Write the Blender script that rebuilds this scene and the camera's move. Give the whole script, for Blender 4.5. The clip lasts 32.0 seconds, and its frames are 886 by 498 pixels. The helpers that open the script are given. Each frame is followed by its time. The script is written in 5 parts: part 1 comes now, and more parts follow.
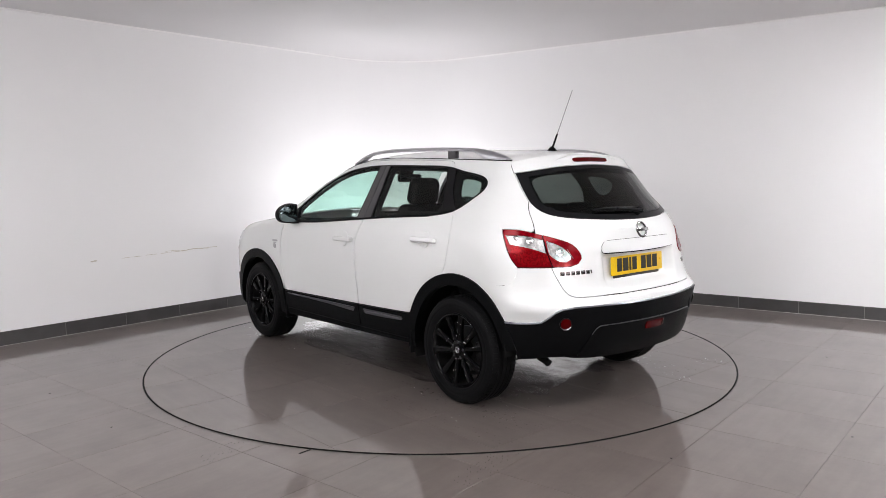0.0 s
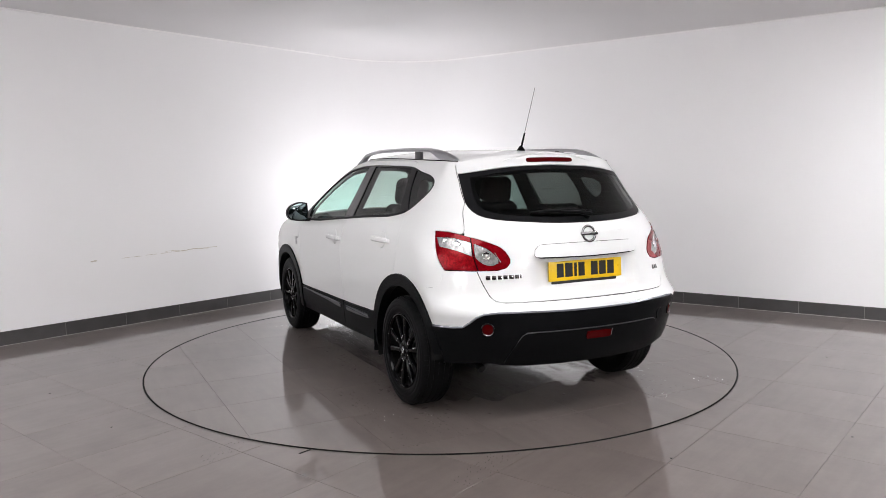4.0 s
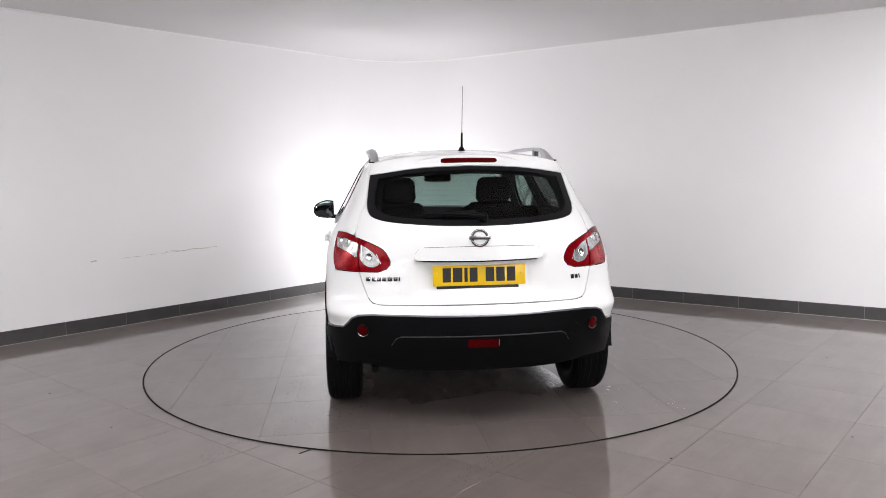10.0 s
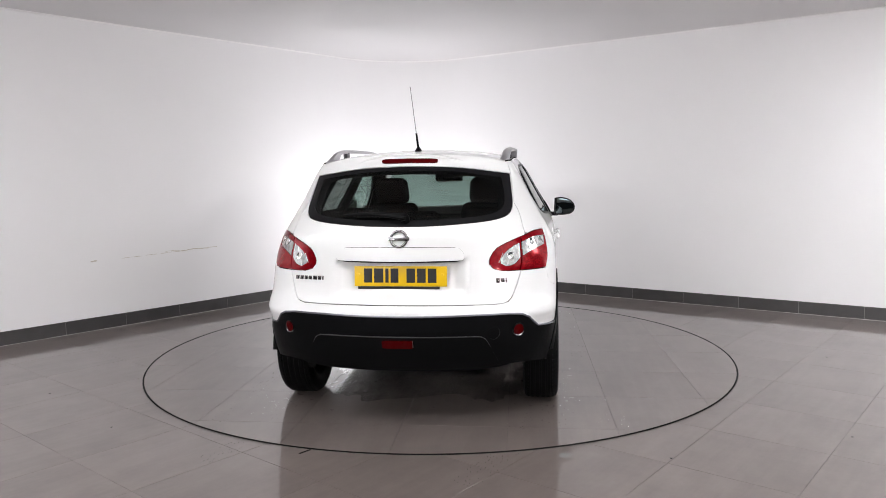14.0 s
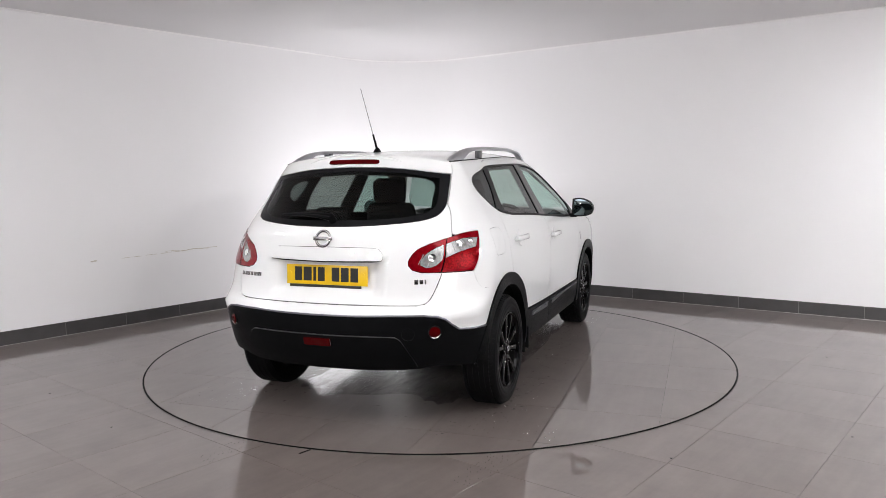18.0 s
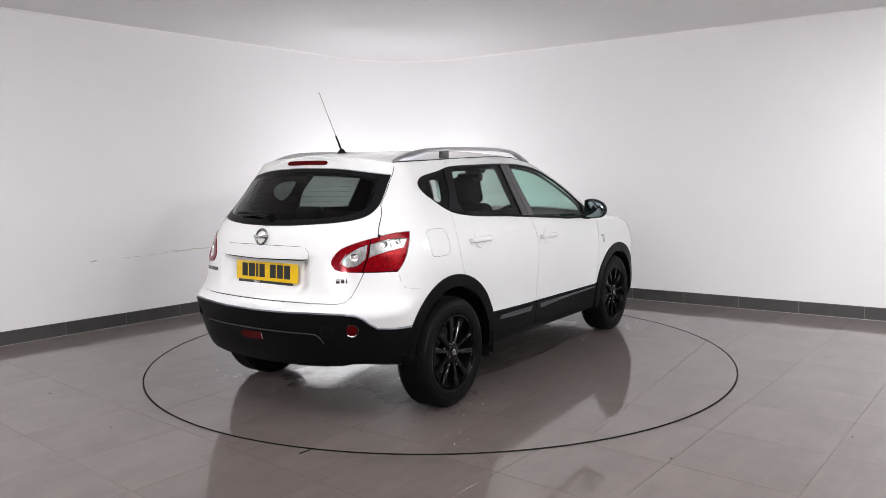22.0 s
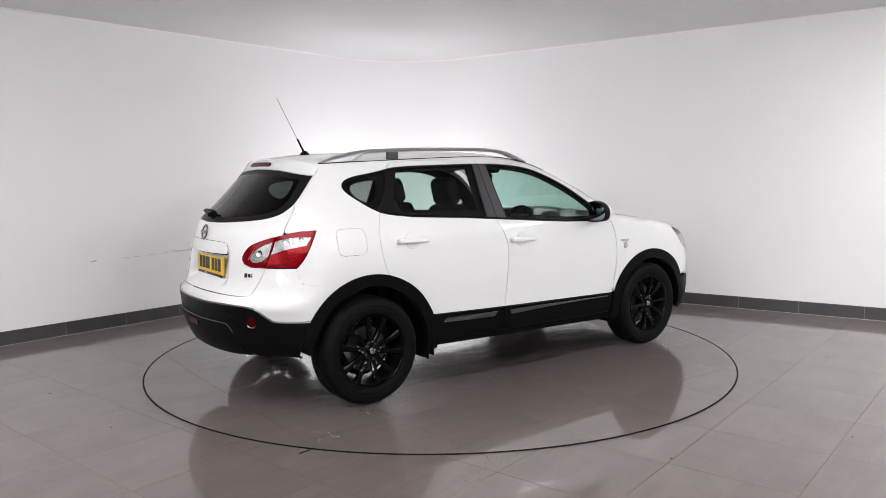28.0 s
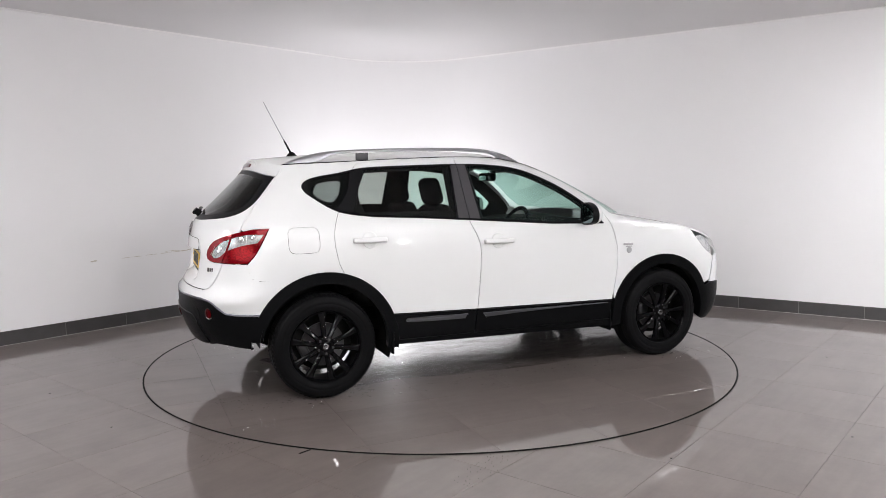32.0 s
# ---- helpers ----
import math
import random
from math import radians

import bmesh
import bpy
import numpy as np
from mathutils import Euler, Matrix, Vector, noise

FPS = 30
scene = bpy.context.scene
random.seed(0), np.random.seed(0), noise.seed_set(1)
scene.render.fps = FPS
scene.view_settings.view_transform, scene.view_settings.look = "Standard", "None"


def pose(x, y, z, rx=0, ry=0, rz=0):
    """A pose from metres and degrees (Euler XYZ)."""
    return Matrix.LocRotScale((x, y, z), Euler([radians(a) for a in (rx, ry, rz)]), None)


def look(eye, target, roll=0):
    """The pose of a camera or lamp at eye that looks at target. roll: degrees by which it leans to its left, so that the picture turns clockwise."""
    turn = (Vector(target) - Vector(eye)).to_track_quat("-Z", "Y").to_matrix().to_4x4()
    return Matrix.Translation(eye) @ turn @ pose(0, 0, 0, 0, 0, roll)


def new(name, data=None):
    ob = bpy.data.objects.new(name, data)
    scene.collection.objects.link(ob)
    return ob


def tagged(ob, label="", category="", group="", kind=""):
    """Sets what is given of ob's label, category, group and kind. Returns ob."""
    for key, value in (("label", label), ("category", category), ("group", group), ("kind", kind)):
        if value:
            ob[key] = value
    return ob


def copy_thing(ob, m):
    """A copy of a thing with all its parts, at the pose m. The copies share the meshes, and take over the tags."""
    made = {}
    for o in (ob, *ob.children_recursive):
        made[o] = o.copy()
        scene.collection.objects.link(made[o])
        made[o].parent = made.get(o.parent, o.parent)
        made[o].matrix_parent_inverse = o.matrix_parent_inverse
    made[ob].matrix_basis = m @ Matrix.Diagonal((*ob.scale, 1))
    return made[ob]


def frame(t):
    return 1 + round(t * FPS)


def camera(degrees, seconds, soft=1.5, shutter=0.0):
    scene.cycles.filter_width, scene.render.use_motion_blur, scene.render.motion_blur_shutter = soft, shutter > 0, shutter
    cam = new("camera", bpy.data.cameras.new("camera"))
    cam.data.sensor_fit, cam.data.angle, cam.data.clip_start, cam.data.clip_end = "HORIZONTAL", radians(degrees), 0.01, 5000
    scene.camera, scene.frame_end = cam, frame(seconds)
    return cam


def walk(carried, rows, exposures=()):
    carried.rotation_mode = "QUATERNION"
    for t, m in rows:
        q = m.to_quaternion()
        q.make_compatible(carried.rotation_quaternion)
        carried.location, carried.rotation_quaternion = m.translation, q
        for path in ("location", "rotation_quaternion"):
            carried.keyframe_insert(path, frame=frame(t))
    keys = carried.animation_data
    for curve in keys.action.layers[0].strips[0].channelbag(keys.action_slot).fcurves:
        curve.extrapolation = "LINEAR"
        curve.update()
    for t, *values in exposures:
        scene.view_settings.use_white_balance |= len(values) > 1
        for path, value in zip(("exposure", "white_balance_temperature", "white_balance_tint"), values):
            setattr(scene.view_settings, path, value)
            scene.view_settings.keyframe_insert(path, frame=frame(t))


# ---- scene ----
cam = camera(62.1, 32.0, soft=0.6)
EYE = Vector((0.0, -5.892, 1.423))
YAW, PITCH = radians(0.405), radians(5.80)
AIM = EYE + Vector((math.sin(YAW) * math.cos(PITCH), math.cos(YAW) * math.cos(PITCH), -math.sin(PITCH)))
walk(cam, [(0.0, look(EYE, AIM, -0.80)), (32.0, look(EYE, AIM, -0.80))], exposures=[(0.0, 0.0), (32.0, 0.0)])

# ---- light ----
world = bpy.data.worlds.new("world")
scene.world = world
world.use_nodes = True
world.node_tree.nodes["Background"].inputs[0].default_value = (0.05, 0.05, 0.055, 1)
world.node_tree.nodes["Background"].inputs[1].default_value = 0.1

PANEL_POWER = 2.4      # emission of the added ceiling panels
WALL_POWER = 535.0     # emission of the flood lamps high on the end wall
BACK_POWER = 31.0      # watts of the work lamp in the corner behind the car
LOW_POWER = 38.0       # watts of its lower head


# ---- materials ----
def material(name, base, rough=0.5, metal=0.0, coat=0.0, grain=0.0, grain_scale=40.0, bump=0.0, bump_scale=200.0, stain=0.0, stain_scale=1.5, random_tone=0.0, spec=0.5):
    m = bpy.data.materials.new(name)
    m.use_nodes = True
    nt = m.node_tree
    b = nt.nodes["Principled BSDF"]
    b.inputs["Base Color"].default_value = (*base, 1)
    b.inputs["Roughness"].default_value = rough
    b.inputs["Metallic"].default_value = metal
    b.inputs["Coat Weight"].default_value = coat
    b.inputs["Coat Roughness"].default_value = 0.03
    b.inputs["Specular IOR Level"].default_value = spec
    co = nt.nodes.new("ShaderNodeTexCoord")
    if grain or stain or random_tone:
        value = None

        def scaled(socket, amount):
            r = nt.nodes.new("ShaderNodeMapRange")
            r.inputs["To Min"].default_value, r.inputs["To Max"].default_value = 1 - amount, 1 + amount
            nt.links.new(socket, r.inputs["Value"])
            return r.outputs["Result"]
        for amount, scale in ((grain, grain_scale), (stain, stain_scale)):
            if amount:
                n = nt.nodes.new("ShaderNodeTexNoise")
                n.inputs["Scale"].default_value, n.inputs["Detail"].default_value = scale, 5
                nt.links.new(co.outputs["Object"], n.inputs["Vector"])
                out = scaled(n.outputs["Fac"], amount)
                if value is None:
                    value = out
                else:
                    x = nt.nodes.new("ShaderNodeMath")
                    x.operation = "MULTIPLY"
                    nt.links.new(value, x.inputs[0])
                    nt.links.new(out, x.inputs[1])
                    value = x.outputs[0]
        if random_tone:
            info = nt.nodes.new("ShaderNodeObjectInfo")
            out = scaled(info.outputs["Random"], random_tone)
            if value is None:
                value = out
            else:
                x = nt.nodes.new("ShaderNodeMath")
                x.operation = "MULTIPLY"
                nt.links.new(value, x.inputs[0])
                nt.links.new(out, x.inputs[1])
                value = x.outputs[0]
        mix = nt.nodes.new("ShaderNodeVectorMath")
        mix.operation = "SCALE"
        mix.inputs[0].default_value = base
        nt.links.new(value, mix.inputs["Scale"])
        nt.links.new(mix.outputs[0], b.inputs["Base Color"])
    if bump:
        n = nt.nodes.new("ShaderNodeTexNoise")
        n.inputs["Scale"].default_value, n.inputs["Detail"].default_value = bump_scale, 3
        nt.links.new(co.outputs["Object"], n.inputs["Vector"])
        k = nt.nodes.new("ShaderNodeBump")
        k.inputs["Strength"].default_value, k.inputs["Distance"].default_value = bump, 0.002
        nt.links.new(n.outputs["Fac"], k.inputs["Height"])
        nt.links.new(k.outputs["Normal"], b.inputs["Normal"])
    return m


def lamp_lens(name, dark, light, scale, rough, metal, relief, tall=1.0):
    """A faceted lamp: cells of two tones with a relief of their own."""
    m = material(name, light, rough, metal=metal, coat=0.0, spec=0.25)
    nt = m.node_tree
    b = nt.nodes["Principled BSDF"]
    co = nt.nodes.new("ShaderNodeTexCoord")
    v = nt.nodes.new("ShaderNodeTexVoronoi")
    v.inputs["Scale"].default_value = scale
    slim = nt.nodes.new("ShaderNodeVectorMath")
    slim.operation = "MULTIPLY"
    slim.inputs[1].default_value = (1.0, 1.0, tall)
    nt.links.new(co.outputs["Object"], slim.inputs[0])
    nt.links.new(slim.outputs[0], v.inputs["Vector"])
    ramp = nt.nodes.new("ShaderNodeValToRGB")
    ramp.color_ramp.elements[0].position, ramp.color_ramp.elements[0].color = 0.15, (*dark, 1)
    ramp.color_ramp.elements[1].position, ramp.color_ramp.elements[1].color = 0.75, (*light, 1)
    tone = nt.nodes.new("ShaderNodeSeparateColor")
    nt.links.new(v.outputs["Color"], tone.inputs[0])
    nt.links.new(tone.outputs[0], ramp.inputs[0])
    nt.links.new(ramp.outputs[0], b.inputs["Base Color"])
    k = nt.nodes.new("ShaderNodeBump")
    k.inputs["Strength"].default_value, k.inputs["Distance"].default_value = relief, 0.006
    nt.links.new(v.outputs["Distance"], k.inputs["Height"])
    nt.links.new(k.outputs["Normal"], b.inputs["Normal"])
    return m


def stone_tile(name, base):
    """Polished stoneware: cloudy stains, brushed streaks, fine grain and smears in the gloss, shifted from tile to tile."""
    m = bpy.data.materials.new(name)
    m.use_nodes = True
    nt = m.node_tree
    b = nt.nodes["Principled BSDF"]
    link, add = nt.links.new, nt.nodes.new
    co, info = add("ShaderNodeTexCoord"), add("ShaderNodeObjectInfo")
    far = add("ShaderNodeMath")
    far.operation = "MULTIPLY"
    far.inputs[1].default_value = 60.0
    link(info.outputs["Random"], far.inputs[0])
    move = add("ShaderNodeVectorMath")
    link(co.outputs["Object"], move.inputs[0])
    link(far.outputs[0], move.inputs[1])
    stretch = add("ShaderNodeVectorMath")
    stretch.operation = "MULTIPLY"
    stretch.inputs[1].default_value = (2.0, 17.0, 1.0)
    link(move.outputs[0], stretch.inputs[0])
    tone = None
    cloud = None
    for vector, scale, detail, amount in ((move, 2.6, 7, 0.34), (stretch, 1.0, 5, 0.16), (move, 38.0, 2, 0.05), (None, 1.0, 0, 0.04)):
        if vector:
            n = add("ShaderNodeTexNoise")
            n.inputs["Scale"].default_value, n.inputs["Detail"].default_value, n.inputs["Roughness"].default_value = scale, detail, 0.62
            link(vector.outputs[0], n.inputs["Vector"])
            source = n.outputs["Fac"]
            cloud = cloud or source
        else:
            source = info.outputs["Random"]
        r = add("ShaderNodeMapRange")
        r.inputs["To Min"].default_value, r.inputs["To Max"].default_value = 1 - amount, 1 + amount
        link(source, r.inputs["Value"])
        if tone is None:
            tone = r.outputs["Result"]
        else:
            x = add("ShaderNodeMath")
            x.operation = "MULTIPLY"
            link(tone, x.inputs[0])
            link(r.outputs["Result"], x.inputs[1])
            tone = x.outputs[0]
    mix = add("ShaderNodeVectorMath")
    mix.operation = "SCALE"
    mix.inputs[0].default_value = base
    link(tone, mix.inputs["Scale"])
    link(mix.outputs[0], b.inputs["Base Color"])
    gloss = add("ShaderNodeMapRange")
    gloss.inputs["From Min"].default_value, gloss.inputs["From Max"].default_value = 0.3, 0.75
    gloss.inputs["To Min"].default_value, gloss.inputs["To Max"].default_value = 0.016, 0.030
    link(cloud, gloss.inputs["Value"])
    link(gloss.outputs["Result"], b.inputs["Coat Roughness"])
    b.inputs["Coat Weight"].default_value = 0.82
    b.inputs["Roughness"].default_value = 0.4
    b.inputs["Specular IOR Level"].default_value = 0.2
    return m


def glowing(name, color, strength):
    m = bpy.data.materials.new(name)
    m.use_nodes = True
    b = m.node_tree.nodes["Principled BSDF"]
    b.inputs["Base Color"].default_value = (0.8, 0.8, 0.8, 1)
    b.inputs["Emission Color"].default_value = (*color, 1)
    b.inputs["Emission Strength"].default_value = strength
    return m


def pane(name, tint, ior=1.5):
    """Thin glass: tinted see-through with a Fresnel gloss."""
    m = bpy.data.materials.new(name)
    m.use_nodes = True
    nt = m.node_tree
    nt.nodes.remove(nt.nodes["Principled BSDF"])
    out = nt.nodes["Material Output"]
    clear = nt.nodes.new("ShaderNodeBsdfTransparent")
    clear.inputs["Color"].default_value = (*tint, 1)
    gloss = nt.nodes.new("ShaderNodeBsdfGlossy")
    gloss.inputs["Roughness"].default_value = 0.01
    facing = nt.nodes.new("ShaderNodeLayerWeight")
    facing.inputs["Blend"].default_value = 0.5
    power = nt.nodes.new("ShaderNodeMath")
    power.operation = "POWER"
    power.inputs[1].default_value = 5.0
    nt.links.new(facing.outputs["Facing"], power.inputs[0])
    fr = nt.nodes.new("ShaderNodeMath")
    fr.operation = "MULTIPLY_ADD"
    r0 = 2 * ((ior - 1) / (ior + 1)) ** 2
    fr.inputs[1].default_value, fr.inputs[2].default_value = 1 - r0, r0
    nt.links.new(power.outputs[0], fr.inputs[0])
    mix = nt.nodes.new("ShaderNodeMixShader")
    nt.links.new(fr.outputs[0], mix.inputs[0])
    nt.links.new(clear.outputs[0], mix.inputs[1])
    nt.links.new(gloss.outputs[0], mix.inputs[2])
    nt.links.new(mix.outputs[0], out.inputs["Surface"])
    return m


def wet_surface(name, tint):
    """Thin uneven water on the tiles: drying patches, ripples and smears of different gloss."""
    m = bpy.data.materials.new(name)
    m.use_nodes = True
    nt = m.node_tree
    link, add = nt.links.new, nt.nodes.new
    nt.nodes.remove(nt.nodes["Principled BSDF"])
    co = add("ShaderNodeTexCoord")

    def noise_at(scale, detail, stretch):
        v = add("ShaderNodeVectorMath")
        v.operation = "MULTIPLY"
        v.inputs[1].default_value = stretch
        link(co.outputs["Object"], v.inputs[0])
        n = add("ShaderNodeTexNoise")
        n.inputs["Scale"].default_value, n.inputs["Detail"].default_value, n.inputs["Roughness"].default_value = scale, detail, 0.65
        link(v.outputs[0], n.inputs["Vector"])
        return n.outputs["Fac"]

    def ranged(socket, a, b, c, d):
        r = add("ShaderNodeMapRange")
        for key, value in (("From Min", a), ("From Max", b), ("To Min", c), ("To Max", d)):
            r.inputs[key].default_value = value
        link(socket, r.inputs["Value"])
        return r.outputs["Result"]

    patches = noise_at(4.5, 8, (0.7, 2.2, 1.0))
    ripple = noise_at(28.0, 4, (1.0, 2.2, 1.0))
    bump = add("ShaderNodeBump")
    bump.inputs["Strength"].default_value, bump.inputs["Distance"].default_value = 0.2, 0.003
    link(ripple, bump.inputs["Height"])
    clear, gloss = add("ShaderNodeBsdfTransparent"), add("ShaderNodeBsdfGlossy")
    clear.inputs["Color"].default_value = (*tint, 1)
    link(ranged(patches, 0.38, 0.62, 0.03, 0.22), gloss.inputs["Roughness"])
    link(bump.outputs["Normal"], gloss.inputs["Normal"])
    fresnel = add("ShaderNodeFresnel")
    fresnel.inputs["IOR"].default_value = 1.33
    cover = add("ShaderNodeMath")
    cover.operation = "MULTIPLY"
    link(fresnel.outputs[0], cover.inputs[0])
    link(ranged(patches, 0.36, 0.62, 0.05, 0.50), cover.inputs[1])
    mix = add("ShaderNodeMixShader")
    link(cover.outputs[0], mix.inputs[0])
    link(clear.outputs[0], mix.inputs[1])
    link(gloss.outputs[0], mix.inputs[2])
    link(mix.outputs[0], nt.nodes["Material Output"].inputs["Surface"])
    return m


WALL = material("painted_plaster", (0.84, 0.83, 0.84), 0.8, stain=0.03, stain_scale=0.9, spec=0.2)
CEILING = material("ceiling_paint", (0.76, 0.745, 0.755), 0.7, stain=0.02, bump=0.05, bump_scale=80)
DARK_WALL = material("dark_paint", (0.035, 0.037, 0.04), 0.7, stain=0.1, bump=0.05, bump_scale=60)
BEAD = material("white_filler", (0.90, 0.89, 0.89), 0.5, grain=0.05)
PALE_GROUT = material("pale_grout", (0.30, 0.29, 0.28), 0.9, grain=0.5, grain_scale=9)
SKIRTING = material("skirting_tile", (0.060, 0.057, 0.057), 0.35, grain=0.35, grain_scale=6, random_tone=0.08)
TILE = stone_tile("floor_tile", (0.134, 0.112, 0.103))
GROUT = material("grout", (0.098, 0.091, 0.086), 0.9, grain=1.5, grain_scale=1.1)
RUBBER_RING = material("ring_gap", (0.010, 0.010, 0.010), 0.8, grain=0.2, spec=0.04)
PAINT = material("white_car_paint", (0.765, 0.77, 0.77), 0.34, coat=0.8, stain=0.01, stain_scale=2.0, spec=0.15)
PLASTIC = material("black_textured_plastic", (0.004, 0.0042, 0.0047), 0.38, grain=0.15, grain_scale=30, bump=0.15, bump_scale=900, spec=0.05)
TRIM = material("satin_black_trim", (0.006, 0.006, 0.007), 0.38, grain=0.05, spec=0.14)
PILLAR = material("grey_pillar_trim", (0.055, 0.053, 0.058), 0.32, grain=0.05)
HEATER = material("copper_heater_wire", (0.10, 0.05, 0.03), 0.5, grain=0.1)
INNER = material("dark_seam", (0.008, 0.008, 0.008), 0.8, grain=0.1, spec=0.1)
CABIN = material("dark_cabin_cloth", (0.010, 0.010, 0.011), 0.85, spec=0.2, grain=0.25, grain_scale=60, bump=0.3, bump_scale=500)
LINING = material("grey_headlining", (0.10, 0.10, 0.10), 0.9, grain=0.1)
TYRE = material("tyre_rubber", (0.0045, 0.0045, 0.005), 0.5, spec=0.07, grain=0.25, grain_scale=25, bump=0.2, bump_scale=300)
RIM = material("gloss_black_alloy", (0.002, 0.002, 0.0025), 0.06, grain=0.05, spec=0.16)
CHROME = material("chrome", (0.75, 0.75, 0.77), 0.08, metal=1.0, grain=0.03)
STEEL = material("brake_steel", (0.07, 0.07, 0.073), 0.4, metal=1.0, grain=0.15)
MOULDING = material("satin_moulding", (0.035, 0.035, 0.038), 0.28, grain=0.1, spec=0.55)
# lighter grey metal that draws the highlight on black edges
EDGE_HIGHLIGHT = material("edge_highlight", (0.20, 0.20, 0.23), 0.26, metal=0.55, grain=0.05)
# drops in near-white metal, so that they show as glints
DROP = material("water_drop_glint", (0.9, 0.9, 0.9), 0.14, metal=1.0)
BARREL = material("matt_black_barrel", (0.004, 0.004, 0.004), 0.6, spec=0.08, grain=0.2)
WING_BADGE = material("pale_badge", (0.42, 0.42, 0.43), 0.35, metal=0.3, grain=0.1)
MAST = material("grey_mast", (0.20, 0.20, 0.21), 0.4, grain=0.1)
SILVER = material("silver_rail", (0.42, 0.42, 0.44), 0.32, metal=0.85, grain=0.05)
RED = lamp_lens("red_lens", (0.16, 0.0006, 0.0038), (0.21, 0.001, 0.0055), 60, 0.08, 0.2, 0.03)
RED_FACETS = lamp_lens("faceted_red_reflector", (0.17, 0.0005, 0.003), (0.30, 0.002, 0.007), 130, 0.12, 0.4, 0.08)
RED_DARK = material("dark_red_lens", (0.055, 0.0004, 0.001), 0.10, spec=0.12, grain=0.3, grain_scale=45)
CLEAR_LAMP = material("clear_lamp_reflector", (0.40, 0.395, 0.395), 0.2, metal=0.6, grain=0.7, grain_scale=75, stain=0.8, stain_scale=24, bump=0.8, bump_scale=45)
LAMP_RIB = material("pale_reflector_rib", (0.55, 0.54, 0.54), 0.2, metal=0.7, grain=0.2)
BULB = material("clear_bulb", (0.62, 0.60, 0.58), 0.15, grain=0.1)
HEAD_LAMP = lamp_lens("headlamp_reflector", (0.45, 0.45, 0.45), (0.75, 0.75, 0.75), 40, 0.25, 0.3, 0.1)
YELLOW = material("yellow_plate", (0.75, 0.48, 0.005), 0.35, grain=0.04)
INK = material("black_ink", (0.012, 0.012, 0.012), 0.45, grain=0.05)
BADGE_RING = material("chrome_ring", (0.30, 0.29, 0.30), 0.2, metal=1.0, grain=0.1)
BADGE = material("dark_chrome_badge", (0.16, 0.15, 0.15), 0.2, metal=1.0, grain=0.1)
SCUFF = material("brown_scuff", (0.56, 0.51, 0.45), 0.8, grain=0.35, grain_scale=30)
LAMP_BODY = material("lamp_housing", (0.03, 0.03, 0.03), 0.5, grain=0.1)
GRIME = material("tyre_marks", (0.10, 0.088, 0.082), 0.8, spec=0.05, grain=0.3, grain_scale=40)
WATER = pane("water", (0.90, 0.90, 0.90), 1.45)
# water whose grey tint adds to the shade under the car
WET = wet_surface("wet_film", (0.93, 0.93, 0.935))
GLASS_FRONT = pane("green_glass", (0.62, 0.80, 0.74), 1.28)
GLASS_REAR = pane("tinted_glass", (0.48, 0.51, 0.49), 1.28)
GLASS_QUARTER = pane("quarter_glass", (0.27, 0.30, 0.29), 1.28)
GLASS_TAIL = pane("tail_glass", (0.19, 0.22, 0.21), 1.25)
MIRROR = material("mirror_glass", (0.20, 0.25, 0.26), 0.01, metal=1.0)
PANEL_GLOW = glowing("panel_glow", (0.975, 0.98, 1.0), PANEL_POWER)
MIDDLE_GLOW = glowing("middle_panel_glow", (0.99, 0.975, 0.985), PANEL_POWER * 1.9)
SPOT_GLOW = glowing("bright_panel_glow", (0.975, 0.98, 1.0), 98.0)
FLOOD_GLOW = glowing("flood_lamp_glow", (1.0, 0.97, 0.98), WALL_POWER)
FLOOD_STRONG = glowing("strong_flood_lamp_glow", (1.0, 0.97, 0.98), WALL_POWER * 1.36)
SPOT_WEAK = glowing("weak_panel_glow", (0.975, 0.98, 1.0), 38.0)


# ---- mesh helpers ----
def part(name, bm, mat, parent=None, label="", smooth=True, angle=40.0):
    """Links a bmesh as one mesh object under a thing or a part."""
    me = bpy.data.meshes.new(name)
    bmesh.ops.recalc_face_normals(bm, faces=bm.faces)
    if smooth:
        for f in bm.faces:
            f.smooth = True
        for e in bm.edges:
            if len(e.link_faces) == 2 and e.calc_face_angle(0) > radians(angle):
                e.smooth = False
    bm.to_mesh(me)
    bm.free()
    me.materials.append(mat)
    ob = new(name, me)
    ob.parent = parent
    if label:
        tagged(ob, label)
    return ob


def box(size, at=(0, 0, 0), bevel=0.0, seg=2, turn=None, bm=None):
    bm = bm or bmesh.new()
    m = Matrix.Translation(at)
    if turn is not None:
        m = m @ turn
    geo = bmesh.ops.create_cube(bm, size=1.0, matrix=m @ Matrix.Diagonal((*size, 1)))
    if bevel:
        vs = set(geo["verts"])
        es = [e for e in bm.edges if e.verts[0] in vs and e.verts[1] in vs]
        bmesh.ops.bevel(bm, geom=es, offset=bevel, segments=seg, profile=0.5, affect="EDGES")
    return bm


def lathe(profile, n=48, bm=None, m=None, span=2 * math.pi):
    """Turns (radius, height) pairs round z."""
    bm = bm or bmesh.new()
    m = m or Matrix()
    full = span > 6.28
    k = n if full else n + 1
    rings = []
    for r, h in profile:
        rings.append([bm.verts.new(m @ Vector((r * math.cos(span * i / n), r * math.sin(span * i / n), h))) for i in range(k)])
    for a, b in zip(rings, rings[1:]):
        for i in range(n):
            j = (i + 1) % k
            if a[i] is not b[i]:
                try:
                    bm.faces.new((a[i], a[j], b[j], b[i]))
                except ValueError:
                    pass
    bmesh.ops.remove_doubles(bm, verts=bm.verts, dist=1e-6)
    return bm


